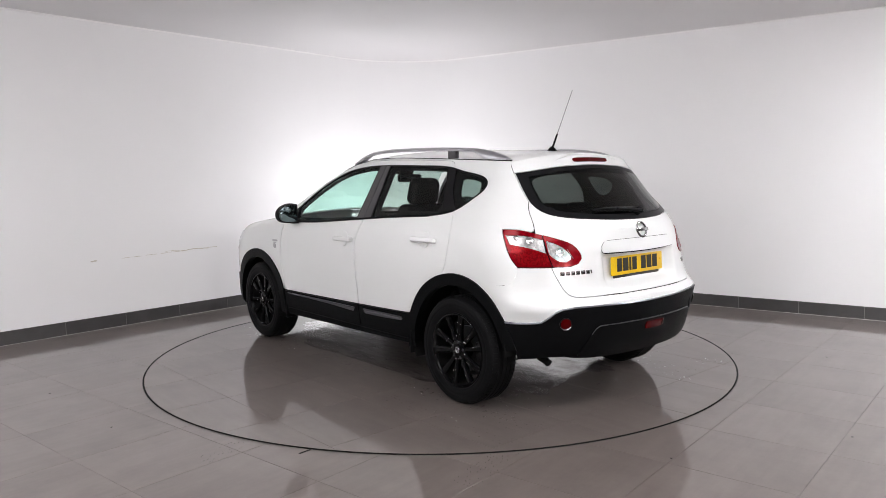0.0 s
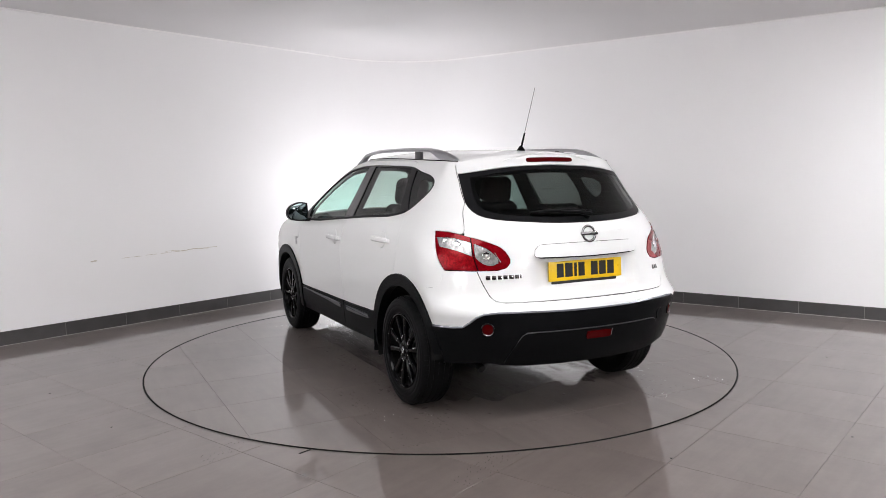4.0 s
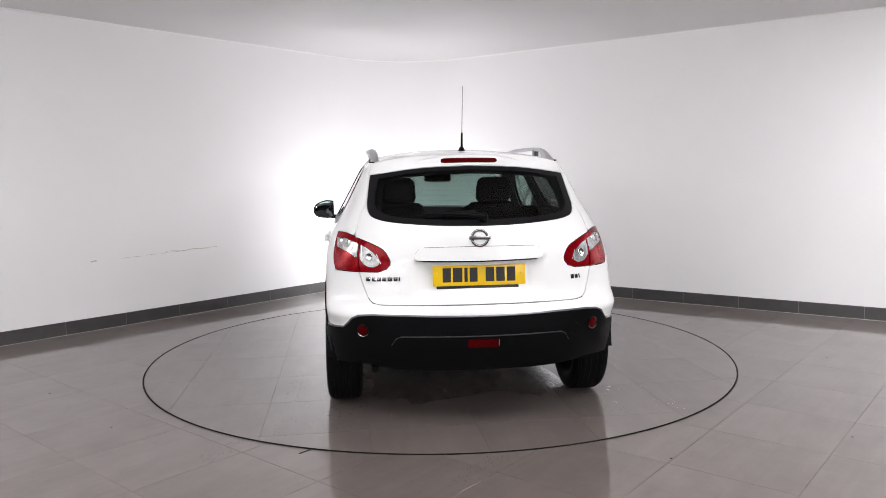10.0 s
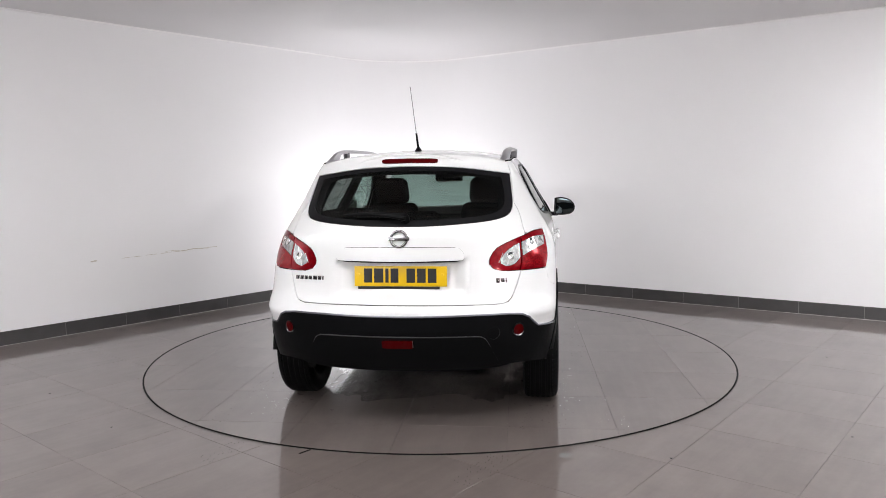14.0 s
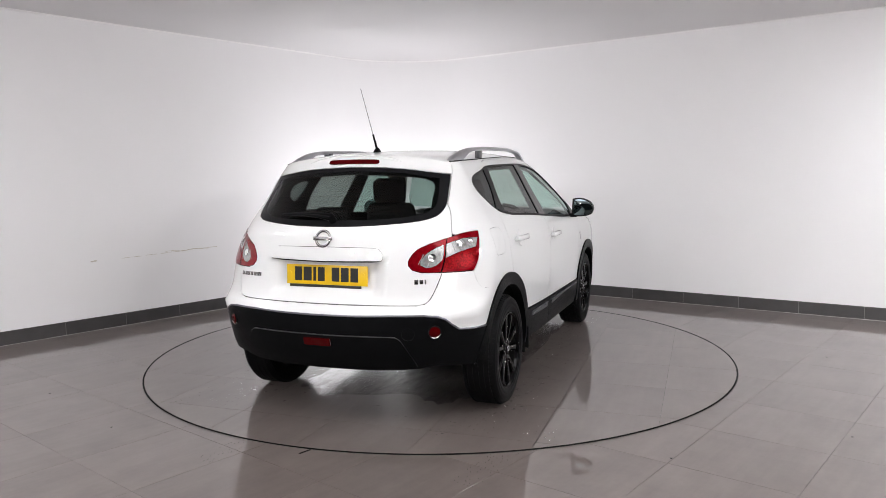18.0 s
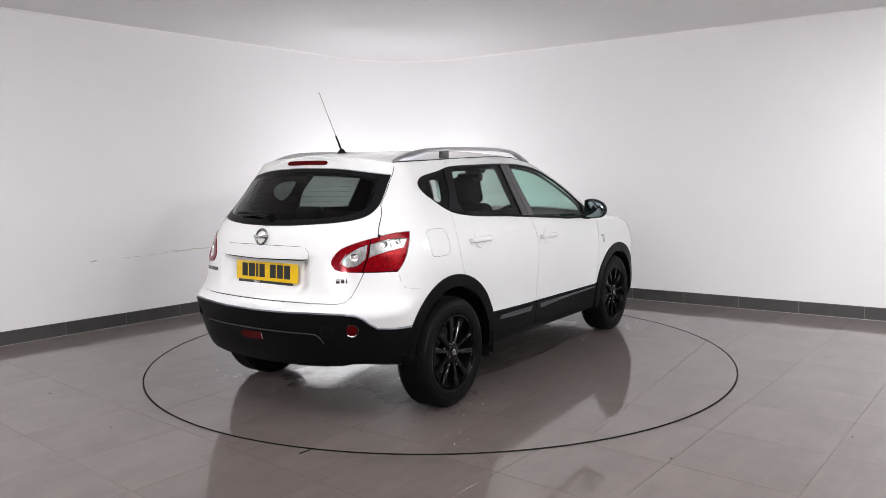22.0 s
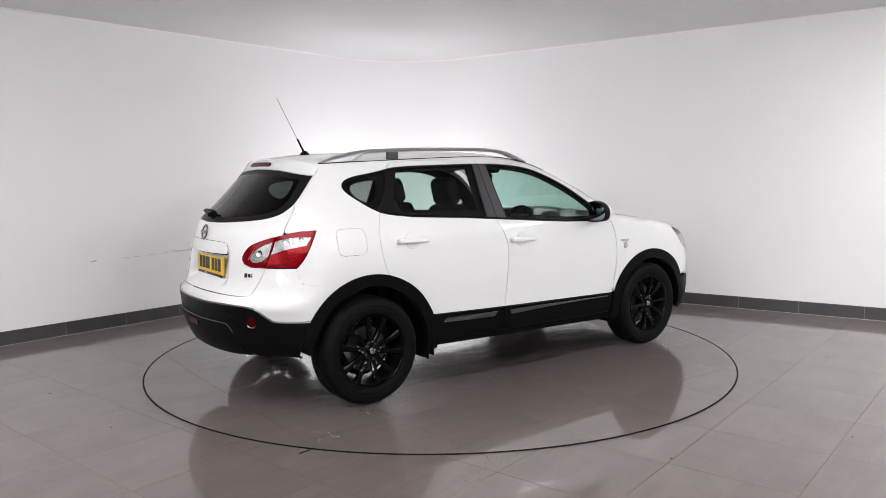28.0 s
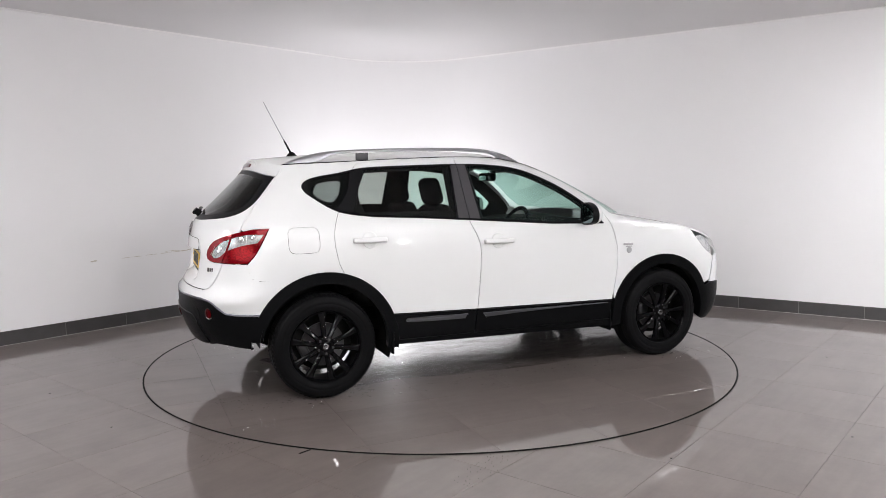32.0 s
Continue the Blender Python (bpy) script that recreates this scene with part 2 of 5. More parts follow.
def tube(path, radii, n=10, bm=None):
    """A round bar along path; radii one number or one for each point."""
    bm = bm or bmesh.new()
    path = [Vector(p) for p in path]
    if not isinstance(radii, (list, tuple)):
        radii = [radii] * len(path)
    rings = []
    for i, p in enumerate(path):
        d = (path[min(i + 1, len(path) - 1)] - path[max(i - 1, 0)]).normalized()
        a = d.orthogonal().normalized() if i == 0 else (ref - d * ref.dot(d)).normalized()
        ref = a
        b = d.cross(a)
        rings.append([bm.verts.new(p + (a * math.cos(2 * math.pi * j / n) + b * math.sin(2 * math.pi * j / n)) * radii[i]) for j in range(n)])
    for r, q in zip(rings, rings[1:]):
        for j in range(n):
            bm.faces.new((r[j], r[(j + 1) % n], q[(j + 1) % n], q[j]))
    bm.faces.new(rings[0])
    bm.faces.new(rings[-1][::-1])
    return bm


def prism(points, z0, z1, bm=None, bevel=0.0, m=None):
    """A flat outline (x, y) raised from z0 to z1."""
    bm = bm or bmesh.new()
    m = m or Matrix()
    lo = [bm.verts.new(m @ Vector((x, y, z0))) for x, y in points]
    if bevel:
        c = Vector((sum(p[0] for p in points), sum(p[1] for p in points))) / len(points)
        mid = [bm.verts.new(m @ Vector((x, y, z1 - bevel))) for x, y in points]
        hi = []
        for x, y in points:
            d = c - Vector((x, y))
            d = d.normalized() * bevel * 1.3
            hi.append(bm.verts.new(m @ Vector((x + d.x, y + d.y, z1))))
        rows = [lo, mid, hi]
    else:
        hi = [bm.verts.new(m @ Vector((x, y, z1))) for x, y in points]
        rows = [lo, hi]
    n = len(points)
    for a, b in zip(rows, rows[1:]):
        for i in range(n):
            bm.faces.new((a[i], a[(i + 1) % n], b[(i + 1) % n], b[i]))
    bm.faces.new(hi)
    bm.faces.new(lo[::-1])
    return bm


def empty(name, parent=None):
    ob = new(name)
    ob.parent = parent
    ob.empty_display_size = 0.1
    return ob


# ---- the room ----
CEIL = 2.88
LEFT_END, CORNER, RIGHT_END = Vector((-6.2, -2.41)), Vector((-0.49, 4.217)), Vector((6.2, -0.594))
BACK = -9.0


def corner_arc(radius, n):
    a, b = (LEFT_END - CORNER).normalized(), (RIGHT_END - CORNER).normalized()
    half_angle = math.acos(a.dot(b)) / 2
    t = radius / math.tan(half_angle)
    c = CORNER + (a + b).normalized() * radius / math.sin(half_angle)
    p, q = CORNER + a * t - c, CORNER + b * t - c
    out = []
    for i in range(n + 1):
        f = i / n
        v = p * (1 - f) + q * f
        out.append(c + v.normalized() * radius)
    return out


ARC = corner_arc(1.15, 16)
OUTLINE = [LEFT_END, *ARC, RIGHT_END, Vector((6.2, BACK)), Vector((-6.2, BACK))]


def wall_strip(name, points, z0, z1, thick, mat):
    """An upright strip along points; it thickens to the left of its way."""
    bm = bmesh.new()
    n = len(points)
    normals = []
    for i in range(n):
        d = (points[min(i + 1, n - 1)] - points[max(i - 1, 0)]).normalized()
        normals.append(Vector((-d.y, d.x)))
    rows = []
    for p, k in zip(points, normals):
        q = p + k * thick
        rows.append([bm.verts.new((p.x, p.y, z0)), bm.verts.new((p.x, p.y, z1)), bm.verts.new((q.x, q.y, z1)), bm.verts.new((q.x, q.y, z0))])
    for a, b in zip(rows, rows[1:]):
        for j in range(4):
            bm.faces.new((a[j], b[j], b[(j + 1) % 4], a[(j + 1) % 4]))
    bm.faces.new(rows[0])
    bm.faces.new(rows[-1][::-1])
    return part(name, bm, mat, angle=60)


wall_main = tagged(wall_strip("wall_curved", [LEFT_END, *ARC, RIGHT_END], -0.02, CEIL + 0.1, 0.15, WALL), "smooth white painted wall with a rounded corner", "wall", kind="structure")
tagged(wall_strip("wall_east", [RIGHT_END, Vector((6.2, BACK))], -0.02, CEIL + 0.1, 0.15, DARK_WALL), "plain dark grey painted side wall", "wall", kind="structure")
tagged(wall_strip("wall_south", [Vector((6.2, BACK)), Vector((-6.2, BACK))], -0.02, CEIL + 0.1, 0.15, DARK_WALL), "plain dark grey painted end wall", "wall", kind="structure")
tagged(wall_strip("wall_west", [Vector((-6.2, BACK)), LEFT_END], -0.02, CEIL + 0.1, 0.15, DARK_WALL), "plain dark grey painted side wall", "wall", kind="structure")

ceiling_mesh = bmesh.new()
prism([(p.x * 1.02, p.y * 1.02) for p in OUTLINE], CEIL, CEIL + 0.08, ceiling_mesh)
tagged(part("ceiling", ceiling_mesh, CEILING, smooth=False), "plain flat grey-white painted ceiling", "ceiling", kind="structure")

# skirting of dark tiles along the two visible walls
skirting = tagged(empty("baseboard"), "dark grey tiled skirting along the white wall", "skirting", kind="structure")


def along(points, step):
    """Cuts a line of points into runs of the given length."""
    runs, run, left = [], [points[0]], step
    for a, b in zip(points, points[1:]):
        while (b - a).length > left:
            a = a + (b - a).normalized() * left
            run.append(a)
            runs.append(run)
            run, left = [a], step
        left -= (b - a).length
        run.append(b)
    runs.append(run)
    return runs


def skirting_tile(points):
    bm = bmesh.new()
    pts = [p.copy() for p in points]
    d0, d1 = (pts[1] - pts[0]).normalized(), (pts[-1] - pts[-2]).normalized()
    pts[0] = pts[0] + d0 * 0.0015
    pts[-1] = pts[-1] - d1 * 0.0015
    rows = []
    for i, p in enumerate(pts):
        d = (pts[min(i + 1, len(pts) - 1)] - pts[max(i - 1, 0)]).normalized()
        k = Vector((d.y, -d.x))
        prof = [(-0.002, -0.01), (0.010, -0.01), (0.010, 0.117), (0.007, 0.120), (-0.002, 0.120)]
        rows.append([bm.verts.new((p.x + k.x * o, p.y + k.y * o, z)) for o, z in prof])
    for a, b in zip(rows, rows[1:]):
        for j in range(5):
            bm.faces.new((a[j], b[j], b[(j + 1) % 5], a[(j + 1) % 5]))
    bm.faces.new(rows[0])
    bm.faces.new(rows[-1][::-1])
    return part("skirting_tile", bm, SKIRTING, skirting, smooth=False)


for run in along([LEFT_END + Vector((0.16, 0.186)), *ARC, RIGHT_END], 0.57):
    if len(run) > 1 and (run[-1] - run[0]).length > 0.02:
        skirting_tile(run)


def skirting_grout(points):
    """Grout between the skirting tiles, with a bead along the floor."""
    bm = bmesh.new()
    rows = []
    for i, p in enumerate(points):
        d = (points[min(i + 1, len(points) - 1)] - points[max(i - 1, 0)]).normalized()
        k = Vector((d.y, -d.x))
        prof = [(-0.001, 0.115), (0.0085, 0.115), (0.0085, 0.002), (0.0125, -0.002), (0.0145, -0.0045), (-0.001, -0.0045)]
        rows.append([bm.verts.new((p.x + k.x * o, p.y + k.y * o, z)) for o, z in prof])
    for a, b in zip(rows, rows[1:]):
        for j in range(6):
            bm.faces.new((a[j], a[(j + 1) % 6], b[(j + 1) % 6], b[j]))
    bm.faces.new(rows[0])
    bm.faces.new(rows[-1][::-1])
    part("grout", bm, PALE_GROUT, skirting, "pale grout along the skirting", smooth=False)


def ceiling_bead(points):
    """Thin white bead of filler where the wall meets the ceiling."""
    bm = bmesh.new()
    rows = []
    for i, p in enumerate(points):
        d = (points[min(i + 1, len(points) - 1)] - points[max(i - 1, 0)]).normalized()
        k = Vector((d.y, -d.x))
        prof = [(-0.002, -0.013), (0.004, -0.013), (0.013, -0.003), (0.013, 0.002), (-0.002, 0.002)]
        rows.append([bm.verts.new((p.x + k.x * o, p.y + k.y * o, CEIL + z)) for o, z in prof])
    for a, b in zip(rows, rows[1:]):
        for j in range(5):
            bm.faces.new((a[j], b[j], b[(j + 1) % 5], a[(j + 1) % 5]))
    bm.faces.new(rows[0])
    bm.faces.new(rows[-1][::-1])
    part("filler_bead", bm, BEAD, wall_main, "thin white bead along the ceiling", smooth=False)


ceiling_bead([LEFT_END, *ARC, RIGHT_END])
skirting_grout([LEFT_END + Vector((0.16, 0.186)), *ARC, RIGHT_END])

# ---- the tiled floor round the turntable ----
TABLE_R = 2.247
AXIS = (0.0105, -0.004, 0.0)
GRID_TURN = radians(50.0)
TOP = -0.005
JOINT = 0.0019


def clip(poly, nx, ny, d):
    """The part of a convex polygon with nx * x + ny * y <= d."""
    out = []
    for (ax, ay), (bx, by) in zip(poly, poly[1:] + poly[:1]):
        fa, fb = nx * ax + ny * ay - d, nx * bx + ny * by - d
        if fa <= 0:
            out.append((ax, ay))
        if fa * fb < 0:
            t = fa / (fa - fb)
            out.append((ax + (bx - ax) * t, ay + (by - ay) * t))
    return out


def tile_mesh(poly, top, depth=0.012, bevel=0.00025):
    return prism(poly, top - depth, top, bevel=bevel)


ground = tagged(part("floor", prism([(p.x * 1.02, p.y * 1.02) for p in OUTLINE], -0.10, TOP - 0.0035), GROUT, smooth=False), "grey porcelain tiled showroom floor, polished and reflective", "floor", kind="structure")
LIMITS = []
for p, q in zip(OUTLINE, OUTLINE[1:] + OUTLINE[:1]):
    d = (q - p).normalized()
    k = Vector((-d.y, d.x))
    LIMITS.append((k.x, k.y, k.dot(p) + 0.004))


def lay_floor():
    ux, uy = Vector((math.cos(GRID_TURN), math.sin(GRID_TURN))), Vector((-math.sin(GRID_TURN), math.cos(GRID_TURN)))
    whole, rest = None, bmesh.new()
    for i in range(-22, 22):
        for j in range(-22, 22):
            o = ux * (-2.930 + 0.6 * i) + uy * (-0.002 + 0.6 * j)
            c = o + (ux + uy) * 0.3
            if c.length < TABLE_R - 0.45:
                continue
            a, b = JOINT / 2, 0.6 - JOINT / 2
            local = [(a, a), (b, a), (b, b), (a, b)]
            poly = [tuple(o + ux * x + uy * y) for x, y in local]
            cut = poly
            for nx, ny, d in LIMITS:
                if any(nx * x + ny * y > d for x, y in cut):
                    cut = clip(cut, nx, ny, d)
                if len(cut) < 3:
                    break
            if len(cut) < 3:
                continue
            near = -4.6 < c.y and abs(c.x) < 5.0
            if not near:
                tile_rest = [(x, y) for x, y in cut]
                prism(tile_rest, TOP - 0.012, TOP, rest, bevel=0.0010)
                continue
            if cut is poly:
                if whole is None:
                    ob = part("tile", tile_mesh([(x - 0.3, y - 0.3) for x, y in local], 0.0), TILE, ground, smooth=False)
                    whole = ob.data
                else:
                    ob = new("tile", whole)
                    ob.parent = ground
                ob.matrix_basis = pose(c.x, c.y, TOP, 0, 0, 50.0)
            else:
                part("tile", tile_mesh(cut, TOP), TILE, ground, smooth=False)
    tagged(part("tiles_behind", rest, TILE, ground, smooth=False), kind="stuff")


# ---- the turntable ----
turntable = tagged(empty("turntable"), "round grey tiled turntable with a thin dark rim gap", "turntable")


def lay_turntable():
    part("base_disc", lathe([(0, -0.05), (TABLE_R + 0.010, -0.05), (TABLE_R + 0.010, -0.0045), (0, -0.0045)], 128), GROUT, turntable, smooth=False)
    part("rim_gap", lathe([(TABLE_R - 0.004, -0.004), (TABLE_R + 0.0065, -0.004), (TABLE_R + 0.0065, 0.0026), (TABLE_R + 0.0035, 0.0026), (TABLE_R - 0.001, -0.0010), (TABLE_R - 0.004, -0.0010), (TABLE_R - 0.004, -0.004)], 160), RUBBER_RING, turntable, "dark gap ring", smooth=False)
    turn = radians(1.5)
    ux, uy = Vector((math.cos(turn), math.sin(turn))), Vector((-math.sin(turn), math.cos(turn)))
    whole = None
    for i in range(-5, 5):
        for j in range(-5, 5):
            o = ux * (0.605 * i) + uy * (0.03 + 0.605 * j)
            a, b = JOINT / 2, 0.605 - JOINT / 2
            local = [(a, a), (b, a), (b, b), (a, b)]
            poly = [tuple(o + ux * x + uy * y) for x, y in local]
            far = max(Vector(p).length for p in poly)
            c = o + (ux + uy) * 0.3025
            if far < TABLE_R - 0.004:
                if whole is None:
                    ob = part("tile", tile_mesh([(x - 0.3025, y - 0.3025) for x, y in local], 0.0), TILE, turntable, smooth=False)
                    whole = ob.data
                else:
                    ob = new("tile", whole)
                    ob.parent = turntable
                ob.matrix_basis = pose(c.x, c.y, 0, 0, 0, 1.5)
                continue
            for k in range(160):
                an = 2 * math.pi * (k + 0.5) / 160
                nx, ny = math.cos(an), math.sin(an)
                if any(nx * x + ny * y > TABLE_R - 0.004 for x, y in poly):
                    poly = clip(poly, nx, ny, TABLE_R - 0.004)
                if len(poly) < 3:
                    break
            if len(poly) >= 3:
                part("tile", tile_mesh(poly, 0.0), TILE, turntable, smooth=False)


# ---- ceiling panels added out of view as fill, and the lamp in the corner ----
def ceiling_panel(x, y, sx, sy, glow):
    ob = tagged(empty("ceiling_light"), "unseen flat LED panel added on the ceiling to brighten the room", "ceiling light", "ceiling panels")
    ob.matrix_basis = pose(x, y, CEIL - 0.002)
    bm = bmesh.new()
    for cx, cy, lx, ly in ((0, sy / 2 + 0.01, sx + 0.04, 0.02), (0, -sy / 2 - 0.01, sx + 0.04, 0.02), (sx / 2 + 0.01, 0, 0.02, sy), (-sx / 2 - 0.01, 0, 0.02, sy)):
        box((lx, ly, 0.03), (cx, cy, -0.015), bm=bm)
    part("frame", bm, SILVER, ob, smooth=False)
    part("diffuser", box((sx, sy, 0.012), (0, 0, -0.012)), glow, ob, "glowing white diffuser", smooth=False)


# middle pair, added to brighten the car's roof
for x in (1.3, -1.3):
    ceiling_panel(x, -3.4, 1.8, 1.8, MIDDLE_GLOW)
for x in (4.5, -4.5):
    ceiling_panel(x, -4.2, 2.8, 2.6, PANEL_GLOW)
# small bright side panels, added as fill for floor and walls
ceiling_panel(4.7, -1.4, 0.6, 0.6, SPOT_GLOW)
ceiling_panel(-4.7, -1.7, 0.6, 0.6, SPOT_WEAK)


def flood_panel(x, z, sx, sz, glow):
    ob = tagged(empty("wall_light"), "small white flood lamp fixed high on the end wall", "wall light", "flood panels")
    ob.matrix_basis = pose(x, BACK + 0.002, z)
    bm = bmesh.new()
    for cx, cz, lx, lz in ((0, sz / 2 + 0.01, sx + 0.04, 0.02), (0, -sz / 2 - 0.01, sx + 0.04, 0.02), (sx / 2 + 0.01, 0, 0.02, sz), (-sx / 2 - 0.01, 0, 0.02, sz)):
        box((lx, 0.06, lz), (cx, 0.03, cz), bm=bm)
    part("frame", bm, SILVER, ob, smooth=False)
    part("diffuser", box((sx, 0.012, sz), (0, 0.04, 0)), glow, ob, "glowing white diffuser", smooth=False)


for x in (-5.85, -3.9):
    flood_panel(x, 2.72, 0.34, 0.20, FLOOD_GLOW)
for x in (5.85, 3.9):
    flood_panel(x, 2.72, 0.34, 0.20, FLOOD_STRONG)


def corner_lamp():
    ob = tagged(empty("work_lamp"), "black work lamp stand with two bare round heads in the corner", "lamp")
    ob.matrix_basis = pose(-0.56, 2.56, 0)
    part("base", lathe([(0, TOP), (0.13, TOP), (0.13, 0.015), (0.02, 0.03), (0, 0.03)], 32), LAMP_BODY, ob)
    part("pole", tube([(0, 0, 0.02), (0, 0, 0.90)], 0.012), LAMP_BODY, ob)
    for z, radius, power, y in ((1.10, 0.14, BACK_POWER, 0.0), (0.32, 0.08, LOW_POWER, 0.38)):
        part("head", lathe([(0, z - radius - 0.09), (0.05, z - radius - 0.09), (0.06, z - radius - 0.06), (0.06, z - radius - 0.02), (0, z - radius - 0.015)], 24, m=Matrix.Translation((0, y, 0))), LAMP_BODY, ob)
        lamp = bpy.data.lights.new("work_light", "POINT")
        lamp.shadow_soft_size, lamp.energy, lamp.color = radius, power, (0.985, 0.985, 1.0)
        light = new("work_light", lamp)
        light.parent = ob
        light.matrix_basis = pose(0, y, z)


corner_lamp()

# ---- the car's skin: a closed form of its half width ----
# x runs forward from the turntable's axis, y to the car's left, z up
def curve(pts):
    """Smooth monotone interpolation through (x, y) pairs."""
    xs = [p[0] for p in pts]
    ys = [p[1] for p in pts]
    n = len(xs)
    d = [(ys[i + 1] - ys[i]) / (xs[i + 1] - xs[i]) for i in range(n - 1)]
    m = [d[0]] + [0 if d[i - 1] * d[i] <= 0 else 2 * d[i - 1] * d[i] / (d[i - 1] + d[i]) for i in range(1, n - 1)] + [d[-1]]

    def at(x):
        if x <= xs[0]:
            return ys[0]
        if x >= xs[-1]:
            return ys[-1]
        i = 0
        while x > xs[i + 1]:
            i += 1
        h = xs[i + 1] - xs[i]
        t = (x - xs[i]) / h
        return ((1 + 2 * t) * (1 - t) ** 2 * ys[i] + t * (1 - t) ** 2 * h * m[i]
                + t * t * (3 - 2 * t) * ys[i + 1] + t * t * (t - 1) * h * m[i + 1])
    return at

# half width amidships, by height
WIDE = curve([(0.15, 0.78), (0.22, 0.83), (0.30, 0.865), (0.40, 0.875), (0.55, 0.878), (0.72, 0.888), (0.86, 0.890), (0.96, 0.884),
              (1.04, 0.872), (1.10, 0.848), (1.16, 0.816), (1.30, 0.738), (1.45, 0.656), (1.50, 0.623), (1.54, 0.585), (1.57, 0.53)])
# centre line of the tail, by height
TAIL = curve([(0.15, -1.70), (0.25, -1.83), (0.34, -1.90), (0.46, -1.955), (0.58, -1.98), (0.66, -1.98), (0.70, -1.955), (0.78, -1.925),
              (0.92, -1.905), (1.0, -1.895), (1.08, -1.88), (1.14, -1.848), (1.25, -1.733), (1.40, -1.580), (1.48, -1.505), (1.52, -1.480), (1.57, -1.41)])
TAIL_LEN = curve([(0.15, 0.5), (0.57, 0.48), (0.66, 0.42), (0.75, 0.48), (0.90, 0.53), (1.08, 0.62), (1.25, 0.48), (1.43, 0.29), (1.57, 0.21)])
# centre line of the nose, by height
NOSE = curve([(0.15, 2.15), (0.22, 2.25), (0.35, 2.325), (0.48, 2.345), (0.60, 2.345), (0.75, 2.32), (0.85, 2.27), (0.92, 2.20), (0.98, 2.08), (1.02, 1.92),
              (1.06, 1.60), (1.08, 1.42), (1.177, 1.225), (1.32, 0.965), (1.442, 0.705), (1.50, 0.545), (1.57, 0.15)])
NOSE_LEN = curve([(0.15, 0.6), (0.6, 0.65), (0.9, 0.6), (1.06, 0.53), (1.2, 0.435), (1.442, 0.385), (1.57, 0.35)])
NT, NN = 2.2, 2.6


def taper(x, z):
    """Narrowing of the body towards the tail."""
    t = max(0.0, min(1.0, (-0.15 - x) / 1.1))
    high = max(0.0, min(1.0, (z - 0.98) / 0.22))
    return 1 - (0.030 + 0.018 * high) * t * t * (3 - 2 * t)


def half(x, z):
    """Half width of the body at x, z."""
    w = WIDE(z) * taper(x, z)
    t = (x - TAIL(z)) / TAIL_LEN(z)
    if t <= 0:
        return 0.0
    if t < 1:
        w *= (1 - (1 - t) ** NT) ** (1 / NT)
    t = (NOSE(z) - x) / NOSE_LEN(z)
    if t <= 0:
        return 0.0
    if t < 1:
        w *= (1 - (1 - t) ** NN) ** (1 / NN)
    return w

T0, N0 = 1.0, 0.9


def side_u(x, z, s=1):
    """Way round the skin, from the tail's middle, of the point at x, z on side s."""
    tail, tl, nose, nl = TAIL(z), TAIL_LEN(z), NOSE(z), NOSE_LEN(z)
    x0, x1 = tail + tl, nose - nl
    if x < x0:
        k = max(0.0, min(1.0, 1 - (x - tail) / tl))
        return s * T0 * math.acos(k ** (NT / 2)) / (math.pi / 2)
    if x <= x1:
        return s * (T0 + x - x0)
    k = max(0.0, min(1.0, 1 - (nose - x) / nl))
    return s * (T0 + x1 - x0 + N0 * (1 - math.acos(k ** (NN / 2)) / (math.pi / 2)))


def rear_u(y, z):
    narrow = taper(-9, z)
    for _ in range(4):
        k = max(0.0, min(1.0, abs(y) / (WIDE(z) * narrow)))
        a = math.asin(k ** (NT / 2))
        narrow = taper(TAIL(z) + TAIL_LEN(z) * (1 - math.cos(a) ** (2 / NT)), z)
    return math.copysign(T0 * a / (math.pi / 2), y)


def tail_skin(u, z):
    s, u = (1 if u >= 0 else -1), abs(u)
    tail, tl, nose, nl, w = TAIL(z), TAIL_LEN(z), NOSE(z), NOSE_LEN(z), WIDE(z)
    x0, x1 = tail + tl, nose - nl
    if u < T0:
        a = u / T0 * math.pi / 2
        x = tail + tl * (1 - max(0.0, math.cos(a)) ** (2 / NT))
        return Vector((x, s * w * taper(x, z) * math.sin(a) ** (2 / NT), z))
    if u <= T0 + x1 - x0:
        x = x0 + u - T0
        return Vector((x, s * w * taper(x, z), z))
    a = (1 - min(1.0, (u - T0 - x1 + x0) / N0)) * math.pi / 2
    return Vector((nose - nl * (1 - max(0.0, math.cos(a)) ** (2 / NN)), s * w * math.sin(a) ** (2 / NN), z))


def nose_side(x, z, s=1):
    nose, nl = NOSE(z), NOSE_LEN(z)
    if x > nose - nl:
        k = max(0.0, min(1.0, 1 - (nose - x) / nl))
        return s * N0 * math.acos(k ** (NN / 2)) / (math.pi / 2)
    return s * (N0 + nose - nl - x)


def nose_u(y, z):
    k = max(0.0, min(1.0, abs(y) / WIDE(z)))
    return math.copysign(N0 * math.asin(k ** (NN / 2)) / (math.pi / 2), y)


def nose_skin(v, z):
    s, v = (1 if v >= 0 else -1), abs(v)
    nose, nl, w = NOSE(z), NOSE_LEN(z), WIDE(z)
    if v < N0:
        a = v / N0 * math.pi / 2
        return Vector((nose - nl * (1 - math.cos(a) ** (2 / NN)), s * w * math.sin(a) ** (2 / NN), z))
    return Vector((nose - nl - (v - N0), s * w, z))


